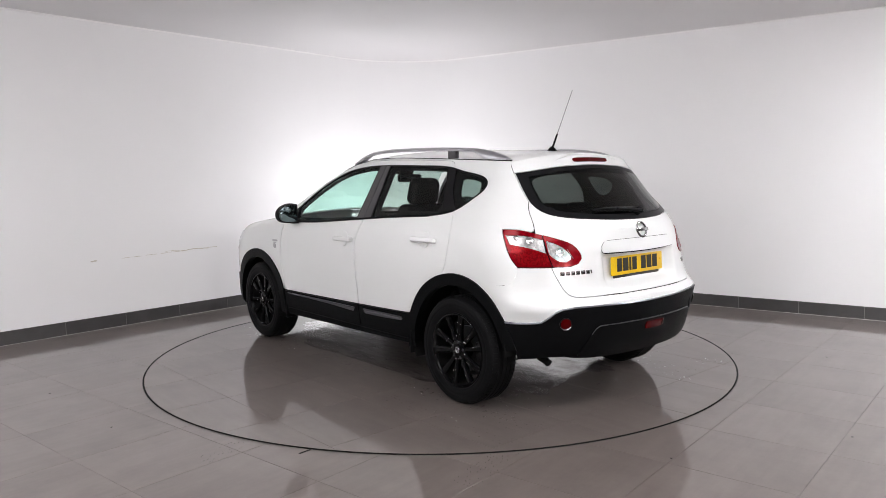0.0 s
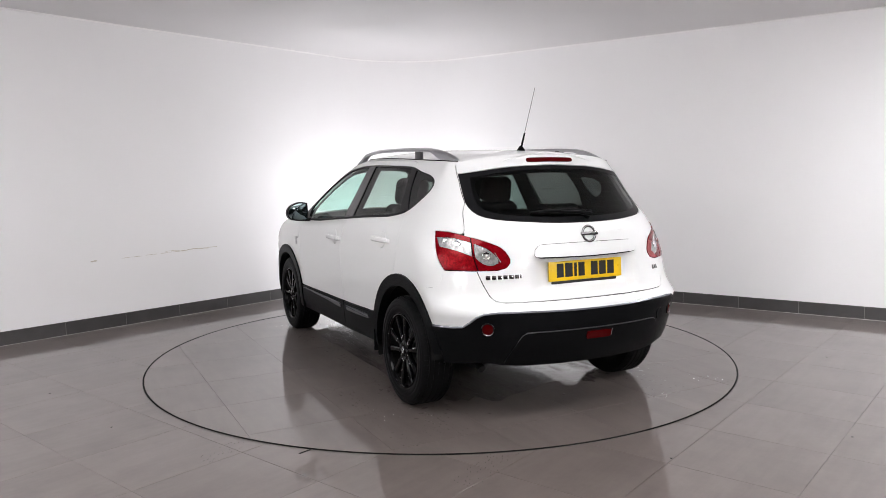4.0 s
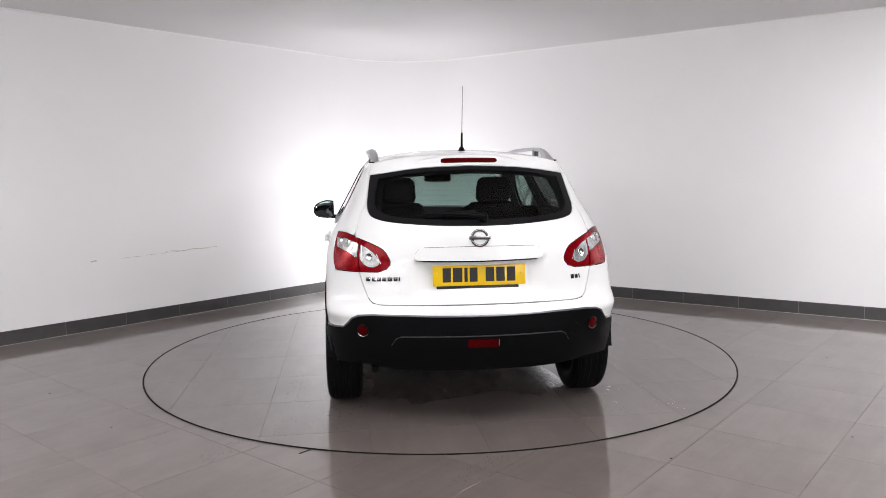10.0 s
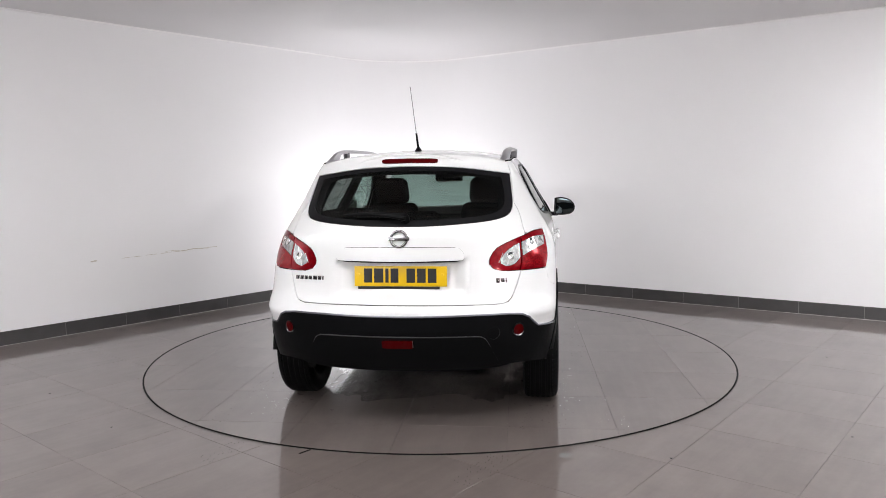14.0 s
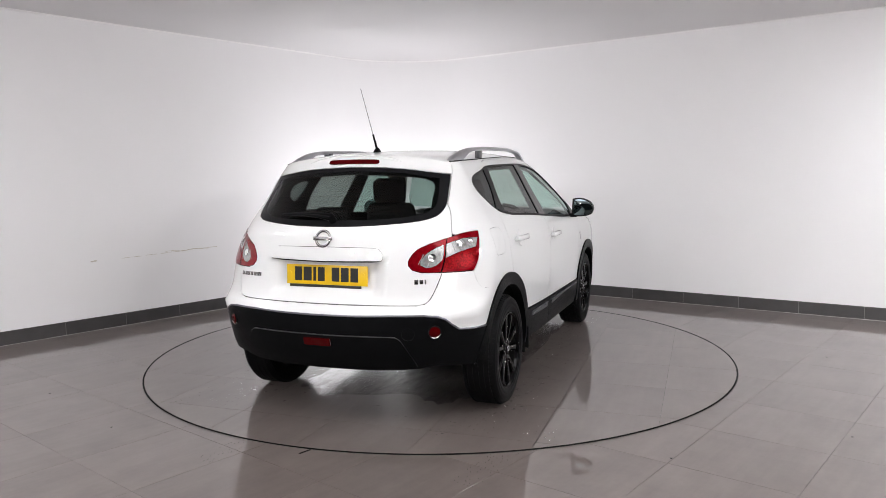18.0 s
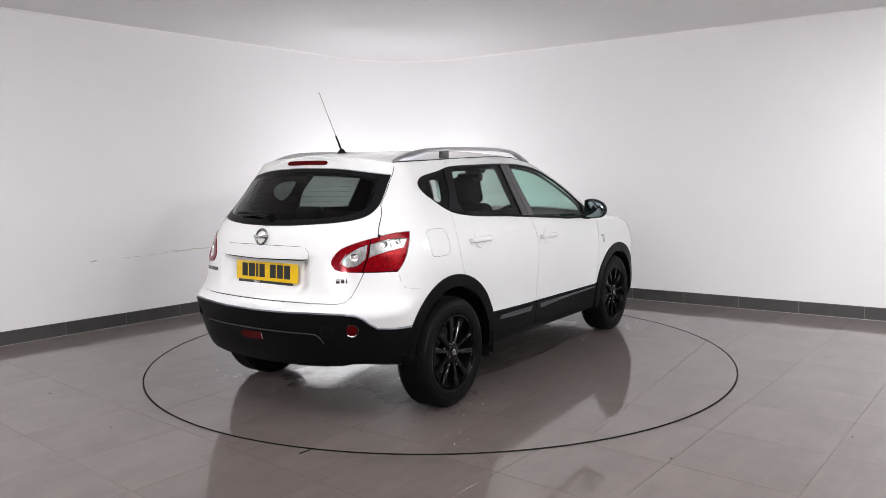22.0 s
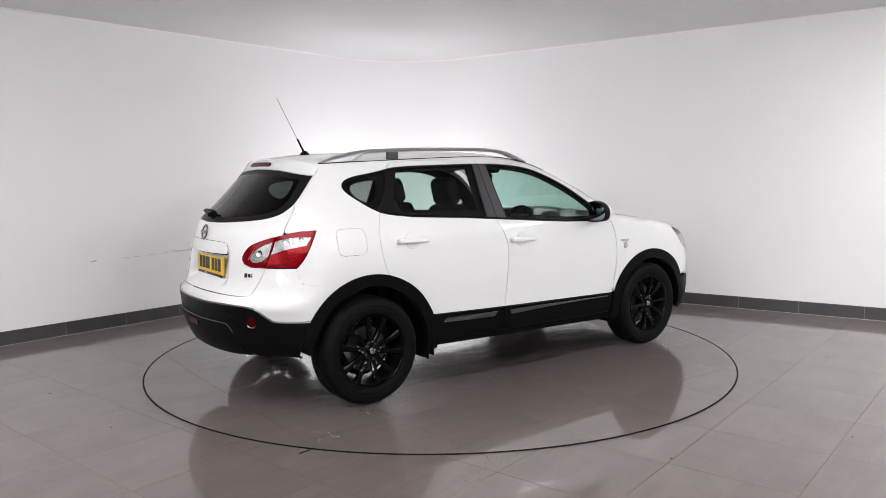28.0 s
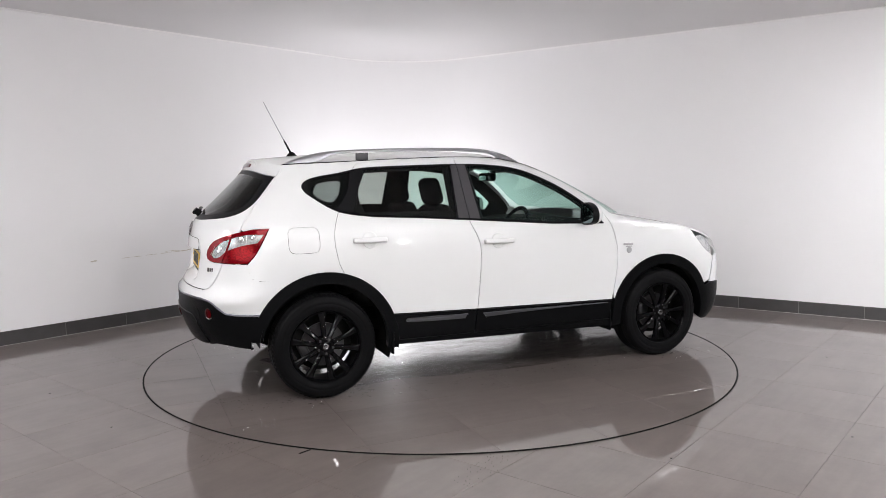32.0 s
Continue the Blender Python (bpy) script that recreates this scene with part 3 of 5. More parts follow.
def rounded(points, closed=True, step=0.03):
    """A smooth line through (x, z) points; a third entry marks a sharp corner."""
    n = len(points)
    P = [Vector(p[:2]) for p in points]
    sharp = [len(p) > 2 for p in points]
    out = []
    for i in range(n if closed else n - 1):
        j = (i + 1) % n
        a, b = P[i], P[j]
        d = b - a
        ta = d if sharp[i] or (not closed and i == 0) else (b - P[i - 1]).normalized() * d.length
        tb = d if sharp[j] or (not closed and j == n - 1) else (P[(j + 1) % n] - a).normalized() * d.length
        k = max(1, math.ceil(d.length / step))
        for q in range(k):
            t = q / k
            out.append((1 + 2 * t) * (1 - t) ** 2 * a + t * (1 - t) ** 2 * ta + t * t * (3 - 2 * t) * b + t * t * (t - 1) * tb)
    if not closed:
        out.append(P[-1])
    return out


def on_side(points, s):
    return [Vector((side_u(p.x, p.y, s), p.y)) for p in rounded(points)]


def on_rear(chain):
    """A symmetrical outline from its left half, (y, z) or ('x', x, z) points from the bottom's middle to the top's middle."""
    left = []
    if not any(p[0] == "x" for p in chain):
        chain = [tuple(p) for p in rounded(chain, closed=False)]
    for p in chain:
        if p[0] == "x":
            left.append(Vector((side_u(p[1], p[2], 1), p[2])))
        else:
            left.append(Vector((rear_u(p[0], p[1]), p[1])))
    left = fill(left)
    right = [Vector((-p.x, p.y)) for p in left if abs(p.x) > 1e-6][::-1]
    return left + right


def fill(line, step=0.03):
    out = []
    for a, b in zip(line, line[1:]):
        k = max(1, math.ceil((b - a).length / step))
        out += [a + (b - a) * (i / k) for i in range(k)]
    return out + [line[-1]]


def arch(cx, cz, r, a0, a1, n=24):
    return [(cx + r * math.cos(radians(a0 + (a1 - a0) * i / n)), cz + r * math.sin(radians(a0 + (a1 - a0) * i / n))) for i in range(n + 1)]


def inside(x, y, poly):
    r = False
    for i in range(len(poly)):
        a, b = poly[i - 1], poly[i]
        if (a[1] > y) != (b[1] > y) and x < (b[0] - a[0]) * (y - a[1]) / (b[1] - a[1]) + a[0]:
            r = not r
    return r


def shrink(poly, d):
    if not d:
        return poly
    area = sum(a.x * b.y - b.x * a.y for a, b in zip(poly, poly[1:] + poly[:1]))
    s = 1 if area > 0 else -1
    out = []
    n = len(poly)
    for i in range(n):
        e1, e2 = poly[i] - poly[i - 1], poly[(i + 1) % n] - poly[i]
        if e1.length < 1e-9 or e2.length < 1e-9:
            out.append(poly[i])
            continue
        n1, n2 = Vector((-e1.y, e1.x)).normalized() * s, Vector((-e2.y, e2.x)).normalized() * s
        m = n1 + n2
        if m.length < 0.3:
            out.append(poly[i])
            continue
        m.normalize()
        out.append(poly[i] + m * (d / max(0.5, m.dot(n1))))
    return out


from mathutils.geometry import delaunay_2d_cdt


def skin_normal(place, u, z):
    e = 0.004
    a, b = place(u + e, z) - place(u - e, z), place(u, z + e) - place(u, z - e)
    n = a.cross(b)
    return n.normalized() if n.length > 1e-12 else Vector((0, 0, 1))


def panel(name, outline, mat, parent, holes=(), skin=tail_skin, gap=0.002, off=0.0, thick=0.012, grid=0.04, label=""):
    """A sheet of the car's skin within outline less holes, at off outside of the skin, with turned-in edges."""
    outline = shrink(outline, gap)
    loops = [outline] + [shrink(h, -gap) for h in holes]
    verts, edges = [], []
    for loop in loops:
        o = len(verts)
        verts += [Vector((p.x, p.y)) for p in loop]
        edges += [(o + i, o + (i + 1) % len(loop)) for i in range(len(loop))]
    us, zs = [p.x for p in outline], [p.y for p in outline]
    border = np.array([(p.x, p.y) for loop in loops for p in loop])
    nu, nz = int((max(us) - min(us)) / grid) + 1, int((max(zs) - min(zs)) / grid) + 1
    for i in range(1, nu + 1):
        for j in range(1, nz + 1):
            u, z = min(us) + i * grid, min(zs) + j * grid
            if inside(u, z, outline) and np.min((border[:, 0] - u) ** 2 + (border[:, 1] - z) ** 2) > (grid * 0.45) ** 2:
                verts.append(Vector((u, z)))
    vs, _, fs, *_ = delaunay_2d_cdt(verts, edges, [], 0, 1e-5)
    keep = []
    for f in fs:
        cx, cy = sum(vs[i].x for i in f) / 3, sum(vs[i].y for i in f) / 3
        if inside(cx, cy, outline) and not any(inside(cx, cy, h) for h in loops[1:]):
            a, b, c = (vs[i] for i in f)
            keep.append(f if (b - a).cross(c - a) > 0 else f[::-1])
    base = lambda u, z: skin(u, z)
    flip = 1.0
    probe_u, probe_z = vs[keep[0][0]].x, vs[keep[0][0]].y
    if callable(off):
        def place(u, z):
            return base(u, z) + skin_normal(base, u, z) * flip * off(u, z)
    else:
        place = base
    used = sorted({i for f in keep for i in f})
    where = {v: k for k, v in enumerate(used)}
    # outward side of the sheet, judged at its first point
    p0 = base(probe_u, probe_z)
    if skin_normal(base, probe_u, probe_z).dot(p0 - Vector((0.2, 0, 0.75))) < 0:
        flip = -1.0
    pts, nor = [], []
    for v in used:
        u, z = vs[v].x, vs[v].y
        n = skin_normal(place, u, z) * flip
        p = place(u, z)
        if not callable(off) and off:
            p = p + n * off
        pts.append(p)
        nor.append(n)
    faces = [tuple(where[i] for i in (f if flip > 0 else f[::-1])) for f in keep]
    count = {}
    for f in faces:
        for a, b in zip(f, f[1:] + f[:1]):
            count[(a, b)] = 1
    rim = [(a, b) for a, b in count if (b, a) not in count]
    top, low = {}, {}
    for a, b in rim:
        for v in (a, b):
            if v not in top:
                top[v] = len(pts)
                pts.append(pts[v].copy())
                nor.append(Vector())
                low[v] = len(pts)
                pts.append(pts[v] - nor[v] * thick)
                nor.append(Vector())
        out = (pts[b] - pts[a]).cross(nor[a])
        for v in (top[a], top[b], low[a], low[b]):
            nor[v] += out
        faces.append((top[a], low[a], low[b], top[b]))
    me = bpy.data.meshes.new(name)
    me.from_pydata(pts, [], faces)
    me.polygons.foreach_set("use_smooth", [True] * len(faces))
    me.normals_split_custom_set_from_vertices([n.normalized() if n.length > 1e-12 else Vector((0, 0, 1)) for n in nor])
    me.materials.append(mat)
    ob = new(name, me)
    ob.parent = parent
    if label:
        tagged(ob, label)
    return ob


def seat_on(u, z, skin=tail_skin, off=0.0):
    """A pose on the skin: its z axis out of the skin, its y axis up along it."""
    p = skin(u, z)
    n = skin_normal(skin, u, z)
    if n.dot(p - Vector((0.2, 0, 0.75))) < 0:
        n = -n
    up = (Vector((0, 0, 1)) - n * n.z).normalized()
    side = up.cross(n).normalized()
    up = n.cross(side)
    p = p + n * off
    return Matrix(((side.x, up.x, n.x, p.x), (side.y, up.y, n.y, p.y), (side.z, up.z, n.z, p.z), (0, 0, 0, 1)))

# ---- the car ----
car = tagged(empty("car"), "white compact SUV with black wheels and cladding on the turntable", "car")

GLASS_LINE = [(-1.241, 1.349), (-1.193, 1.402), (-0.982, 1.443), (-0.821, 1.473), (-0.498, 1.487), (-0.159, 1.494), (0.103, 1.488), (0.363, 1.449),
              (0.612, 1.345), (0.769, 1.243), (0.875, 1.150), (0.945, 1.050, 1), (0.5, 1.066), (0.171, 1.091), (-0.413, 1.134), (-0.804, 1.155), (-1.024, 1.191), (-1.159, 1.269)]
QUARTER_PANE = [(-1.222, 1.348), (-1.180, 1.392), (-0.985, 1.431), (-0.905, 1.447, 1), (-0.945, 1.32), (-1.035, 1.200, 1), (-1.152, 1.277)]
REAR_PANE = [(-0.815, 1.462, 1), (-0.5, 1.475), (-0.19, 1.482, 1), (-0.205, 1.30), (-0.218, 1.132, 1), (-0.5, 1.150), (-0.80, 1.165), (-0.925, 1.185, 1), (-0.86, 1.35)]
FRONT_PANE = [(-0.060, 1.480, 1), (0.10, 1.476), (0.355, 1.437), (0.60, 1.334), (0.76, 1.228), (0.835, 1.160, 1), (0.845, 1.075, 1), (0.5, 1.083), (0.17, 1.104), (-0.035, 1.118, 1)]
QUARTER_OPENING = [(-1.170, 1.347), (-1.13, 1.384), (-1.0, 1.402), (-0.975, 1.395), (-1.03, 1.275), (-1.115, 1.283)]
REAR_OPENING = [(-0.80, 1.452, 1), (-0.5, 1.465), (-0.235, 1.470, 1), (-0.245, 1.19, 1), (-0.84, 1.197, 1), (-0.865, 1.31)]
FRONT_OPENING = [(-0.030, 1.470, 1), (0.10, 1.466), (0.345, 1.425), (0.59, 1.322), (0.75, 1.218), (0.815, 1.160, 1), (0.825, 1.105, 1), (0.5, 1.112), (0.17, 1.130), (-0.005, 1.140, 1)]
B_PILLAR = [(-0.180, 1.488, 1), (-0.068, 1.489, 1), (-0.045, 1.113, 1), (-0.205, 1.122, 1)]
SEAM_B = [(-0.133, 1.128), (-0.07, 0.954), (-0.065, 0.838), (-0.079, 0.60)]
ARCH_R, ARCH_F = (-1.142, 0.335, 0.477), (1.476, 0.340, 0.452)
REAR_DOOR = [(-0.135, 1.532, 1), *SEAM_B, (-0.088, 0.497, 1), (-0.696, 0.510, 1), *arch(*ARCH_R, 24, 75, 12)[1:-1], (-1.018, 0.793, 1),
             (-1.053, 0.876), (-1.073, 1.038), (-1.024, 1.191), (-0.93, 1.36), (-0.888, 1.46), (-0.85, 1.500), (-0.78, 1.513), (-0.5, 1.522)]
FRONT_DOOR = [(-0.135, 1.532, 1), (0.10, 1.526), (0.36, 1.487), (0.60, 1.387), (0.80, 1.265), (0.92, 1.172), (0.975, 1.108, 1), (1.026, 0.985), (1.057, 0.816),
              (1.042, 0.604), (1.020, 0.478, 1), (-0.088, 0.497, 1), *SEAM_B[::-1]]
FUEL_FLAP = [(-1.366 + 0.197 * (0.5 + 0.5 * math.copysign(abs(math.cos(a)) ** 0.42, math.cos(a))), 1.021 + 0.081 * math.copysign(abs(math.sin(a)) ** 0.42, math.sin(a))) for a in [2 * math.pi * k / 40 for k in range(40)]]
LAMP_OUTER = [(-1.472, 1.098, 1), (-1.500, 1.052), (-1.565, 0.944), (-1.613, 0.888, 1), (-1.750, 0.887, 1), (-1.71, 0.98), (-1.672, 1.068, 1), (-1.57, 1.093)]
LAMP_INNER = [(-1.675, 1.067, 1), (-1.713, 0.98), (-1.753, 0.887, 1), (-1.805, 0.889), (-1.822, 0.902), (-1.825, 0.928), (-1.815, 0.965), (-1.785, 1.013), (-1.73, 1.047)]
LAMP_WHOLE = [(-1.472, 1.098, 1), (-1.500, 1.052), (-1.565, 0.944), (-1.613, 0.888, 1), (-1.805, 0.888), (-1.822, 0.902), (-1.825, 0.928), (-1.815, 0.965), (-1.785, 1.013), (-1.73, 1.047), (-1.672, 1.068), (-1.57, 1.093)]
CLEAR_OUTER = [(-1.507, 1.062, 1), (-1.545, 1.014, 1), (-1.60, 1.004), (-1.66, 0.988), (-1.714, 0.964, 1), (-1.685, 1.038, 1), (-1.60, 1.062)]
CLEAR_INNER = [(-1.698, 1.032, 1), (-1.726, 0.958, 1), (-1.758, 0.924), (-1.788, 0.913), (-1.798, 0.928), (-1.789, 0.958), (-1.763, 0.993), (-1.73, 1.018)]
REAR_GLASS = [(0, 1.137), (0.2, 1.141), (0.40, 1.153), (0.50, 1.163), (0.555, 1.175), (0.588, 1.191), (0.606, 1.217), (0.612, 1.25), (0.610, 1.27), (0.600, 1.345), (0.588, 1.425, 1), (0.3, 1.462), (0, 1.474)]
GLASS_INNER = [(0, 1.172), (0.2, 1.175), (0.38, 1.184), (0.48, 1.196), (0.535, 1.213), (0.562, 1.24), (0.562, 1.30), (0.540, 1.402, 1), (0.3, 1.437), (0, 1.450)]
TAILGATE = [(0, 0.716), (0.3, 0.716), (0.55, 0.716), (0.592, 0.725), (0.613, 0.747), (0.638, 0.81), (0.660, 0.883), (0.676, 0.98), (0.684, 1.067), (0.670, 1.12), (0.651, 1.187), (0.631, 1.23), (0.6165, 1.252), (0.611, 1.292), (0.604, 1.345), (0.597, 1.385),
            (0.592, 1.425), (0.570, 1.492, 1), (0.45, 1.517), (0.3, 1.534), (0, 1.546)]
CLADDING_TOP = [(0, 0.661), (0.24, 0.663), (0.42, 0.668), (0.60, 0.668), (0.672, 0.660), (0.706, 0.643), (0.730, 0.612), (0.754, 0.584), ("x", -1.69, 0.577), ("x", -1.553, 0.572)]


def rear_arch_x(z):
    return ARCH_R[0] - math.sqrt(max(0.0, ARCH_R[2] ** 2 - (z - ARCH_R[1]) ** 2))


def plate_press(u, z):
    """The number plate's hollow in the tailgate."""
    y = abs(tail_skin(u, z).y)
    a = max(0.0, min(1.0, (0.385 - y) / 0.10))
    b = max(0.0, min(1.0, (z - 0.735) / 0.075))
    c = max(0.0, min(1.0, (0.972 - z) / 0.045))
    f = 1.0
    for k in (a, b, c):
        f *= k * k * (3 - 2 * k)
    return -0.060 * f


def skin_out(x, z, s):
    """Outward direction of the skin at x, z on side s."""
    m = seat_on(side_u(x, z, s), z)
    return Vector((m[0][2], m[1][2], m[2][2]))


def build_body():
    # tail
    glass_hole = on_rear(REAR_GLASS)
    lamps = [on_side(LAMP_WHOLE, s) for s in (1, -1)]
    tailgate = panel("tailgate", on_rear(TAILGATE), PAINT, car, [glass_hole] + lamps, off=plate_press, grid=0.03, gap=0.0017)
    panel("glass_border", shrink(glass_hole, 0.002), TRIM, tailgate, [on_rear(GLASS_INNER)], off=-0.002, thick=0.004, gap=0, label="black glass border")
    panel("rear_window", on_rear(GLASS_INNER), GLASS_TAIL, tailgate, off=-0.003, thick=0.001, gap=0, label="dark tinted rear window").visible_shadow = False
    for k in range(9):
        z = 1.19 + 0.028 * k
        w = 0.50 - 0.012 * k
        part("heater_wire", tube([tail_skin(rear_u(w * q / 10, z), z) + Vector((0.006, 0, 0)) for q in range(-10, 11)], 0.0006, 4), HEATER, tailgate, smooth=False)
    panel("window_frame_lining", on_rear([(0, 1.10), (0.5, 1.12), (0.66, 1.15), (0.655, 1.30), (0.62, 1.46), (0.3, 1.49), (0, 1.50)]), CABIN, tailgate, [on_rear([(0, 1.165), (0.38, 1.175), (0.50, 1.20), (0.54, 1.24), (0.535, 1.30), (0.51, 1.40), (0.3, 1.437), (0, 1.450)])], off=-0.035, thick=0.004, grid=0.06, label="dark lining round the rear window")
    part_garnish = panel("handle_garnish", on_rear([(0, 0.947), (0.30, 0.951), (0.352, 0.954), (0.358, 0.965), (0.352, 0.995), (0.335, 1.015), (0.305, 1.024), (0, 1.028)]), PAINT, tailgate, off=0.007, thick=0.05, grid=0.025)
    ring = [(0.30, 0.949), (0.350, 0.953), (0.357, 0.965), (0.351, 0.995), (0.334, 1.015), (0.304, 1.024), (0.15, 1.027), (0, 1.028)]
    ring = [tail_skin(rear_u(y, z), z) + Vector((-0.0042, 0, 0)) for y, z in ring]
    ring += [Vector((p.x, -p.y, p.z)) for p in ring[-2::-1]]
    part("garnish_seam", tube(ring, 0.0013, 6), INNER, tailgate, "thin dark seam")
    # black strip that draws the shade under the garnish
    panel("garnish_shadow_strip", on_rear([(0, 0.940), (0.30, 0.944), (0.338, 0.949), (0.338, 0.954), (0, 0.952)]), TRIM, tailgate, off=-0.012, thick=0.01, grid=0.03)
    panel("brake_light", on_rear([(0, 1.489), (0.150, 1.487), (0.167, 1.490), (0.171, 1.499), (0.167, 1.511), (0.150, 1.515), (0, 1.518)]), RED_DARK, tailgate, off=0.006, thick=0.02, grid=0.03, label="dark red high brake light")
    upper = [(0, 0.713), (0.55, 0.713), (0.594, 0.722), (0.616, 0.745), (0.641, 0.81), (0.662, 0.881), ("x", -1.75, 0.884), ("x", -1.613, 0.884), ("x", -1.606, 0.83), ("x", -1.590, 0.795), ("x", -1.545, 0.781), ("x", rear_arch_x(0.771), 0.771)]
    arc = [("x", rear_arch_x(z), z) for z in (0.74, 0.70, 0.66, 0.62, 0.575)]
    lower_edge = CLADDING_TOP[::-1]
    ring = []
    for p in upper + arc + lower_edge[1:]:
        ring.append(Vector((side_u(p[1], p[2], 1), p[2])) if p[0] == "x" else Vector((rear_u(p[0], p[1]), p[1])))
    left = fill(ring)
    whole = left + [Vector((-p.x, p.y)) for p in left if abs(p.x) > 1e-6][::-1]
    bumper = panel("rear_bumper", whole, PAINT, car, grid=0.03, gap=0.0006)
    edge_line = [tail_skin(p.x, p.y) for p in fill([Vector((side_u(q[1], q[2], 1), q[2])) if q[0] == "x" else Vector((rear_u(q[0], q[1]), q[1])) for q in CLADDING_TOP])]
    edge_line = [Vector((p.x, -p.y, p.z)) for p in edge_line[:0:-1]] + edge_line
    low = [(0, 0.352), (0.45, 0.350), (0.55, 0.356), (0.604, 0.370), ("x", -1.74, 0.370), ("x", -1.681, 0.362), ("x", -1.60, 0.354), ("x", rear_arch_x(0.350) + 0.01, 0.350)]
    low += [("x", rear_arch_x(z) + 0.005, z) for z in (0.42, 0.48, 0.54)] + lower_edge
    cladding = panel("bumper_cladding", on_rear(low), PLASTIC, bumper, off=0.006, thick=0.02, grid=0.03, label="black textured plastic lower bumper")
    # highlight along the bumper's upper edge, laid on as a paler bead
    part("edge_bead", tube([p + Vector((p.x + 1.2, p.y * 0.6, 0)).normalized() * 0.002 + Vector((0, 0, -0.004)) for p in edge_line], 0.006, 8), EDGE_HIGHLIGHT, bumper, "grey highlight line on the bumper's glossy upper edge")
    ridge = [tail_skin(rear_u(y, z), z) for y, z in ((0.492, 0.497), (0.472, 0.532), (0.447, 0.547), (0.3, 0.549), (0.15, 0.549), (0.0, 0.549))]
    ridge += [Vector((p.x, -p.y, p.z)) for p in ridge[-2::-1]]
    part("ridge", tube([p + Vector((-0.012, 0, 0)) for p in ridge], 0.0028, 8), MOULDING, bumper, "glossy ridge over the insert")
    panel("bumper_insert", on_rear([(0, 0.348), (0.47, 0.356), (0.540, 0.375), (0.535, 0.40), (0.490, 0.50), (0.472, 0.532), (0.445, 0.547), (0.3, 0.549), (0, 0.549)]), PLASTIC, bumper, off=0.014, thick=0.012, grid=0.03, label="raised black bumper insert")
    panel("fog_lamp", on_rear([(0, 0.488), (0.085, 0.489), (0.088, 0.500), (0.088, 0.525), (0.083, 0.533), (0, 0.535)]), RED_DARK, bumper, off=0.019, thick=0.012, grid=0.02, label="red rear fog lamp")
    part("lamp_edge", tube([tail_skin(rear_u(-0.086, z), z) + Vector((-0.022, 0, 0)) for z in (0.492, 0.51, 0.530)], 0.0022, 6), CHROME, bumper, "bright end of the fog lamp")
    for s in (1, -1):
        m = seat_on(rear_u(s * 0.645, 0.574), 0.574, off=0.004)
        holder = part("reflector_rim", lathe([(0.024, 0), (0.036, 0.0), (0.036, 0.008), (0.031, 0.010), (0.027, 0.006), (0.024, 0.006)], 32, m=m), PLASTIC, bumper)
        part("reflector", lathe([(0, 0.004), (0.029, 0.004), (0.030, 0.009), (0.022, 0.012), (0, 0.013)], 32, m=m), RED_DARK, bumper, "round red reflector")
        crescent = [m @ Vector((0.0335 * math.cos(radians(a)), 0.0335 * math.sin(radians(a)), 0.009)) for a in range(205, 336, 10)]
        part("reflector_edge", tube(crescent, [0.0005 + 0.0022 * math.sin(math.pi * k / 13) for k in range(14)], 6), CHROME, bumper, "bright lower edge of the reflector")
    m = seat_on(rear_u(-0.515, 0.563), 0.563, off=0.006)
    part("tow_cover", lathe([(0, 0.003), (0.034, 0.003), (0.036, 0.0)], 32, m=m), PLASTIC, bumper, "round black towing eye cover")
    # sides
    lamp_top = [(p.x, p.y + 0.0025) for p in rounded(LAMP_WHOLE) if -1.640 < p.x < -1.50 and p.y > 1.07][::-1]
    gate_edge = [(tail_skin(rear_u(p.x, p.y), p.y).x + 0.002, p.y) for p in rounded(TAILGATE, closed=False) if 1.072 < p.y < 1.478 and p.x > 0.5]
    gate_edge[0] = (*gate_edge[0], 1)
    for s in (1, -1):
        glass = on_side(GLASS_LINE, s)
        rd, fd = on_side(REAR_DOOR, s), on_side(FRONT_DOOR, s)
        lamp = on_side(LAMP_WHOLE, s)
        flap = on_side(FUEL_FLAP, s)
        frame_line = [(gate_edge[-1][0] + 0.012, 1.497, 1), (-0.889, 1.517), (-0.566, 1.531), (-0.137, 1.543), (0.18, 1.538), (0.37, 1.507), (0.593, 1.431), (0.80, 1.312), (0.962, 1.192), (1.045, 1.118, 1), (0.99, 1.09, 1),
                      (0.80, 1.0, 1), (-0.8, 0.95, 1), (-0.98, 0.84, 1), *arch(*ARCH_R, 76, 114, 10), (-1.545, 0.7818), (-1.5898, 0.796), (-1.6056, 0.831), (-1.6125, 0.884, 1), (-1.561, 0.944), (-1.496, 1.052), (-1.468, 1.102, 1),
                      *lamp_top, *gate_edge]
        holes = [rd, fd, glass] + ([flap] if s < 0 else [])
        quarter = panel("body_side", on_side(frame_line, s), PAINT, car, holes, grid=0.035, gap=0.0006)
        if s < 0:
            panel("fuel_flap", flap, PAINT, quarter, off=0.0, gap=0.0015, label="rounded square fuel flap")
        inner_line = [(-1.340, 1.490, 1), (-0.889, 1.512), (-0.137, 1.537), (0.18, 1.532), (0.37, 1.50), (0.593, 1.425), (0.80, 1.305), (0.962, 1.185), (1.03, 1.11, 1), (0.99, 0.90, 1), (-0.9, 0.90, 1), (-1.60, 0.92, 1), (-1.62, 1.06, 1), (-1.59, 1.187), (-1.52, 1.252, 1), (-1.390, 1.415)]
        openings = [on_side(v, s) for v in (QUARTER_OPENING, REAR_OPENING, FRONT_OPENING)]
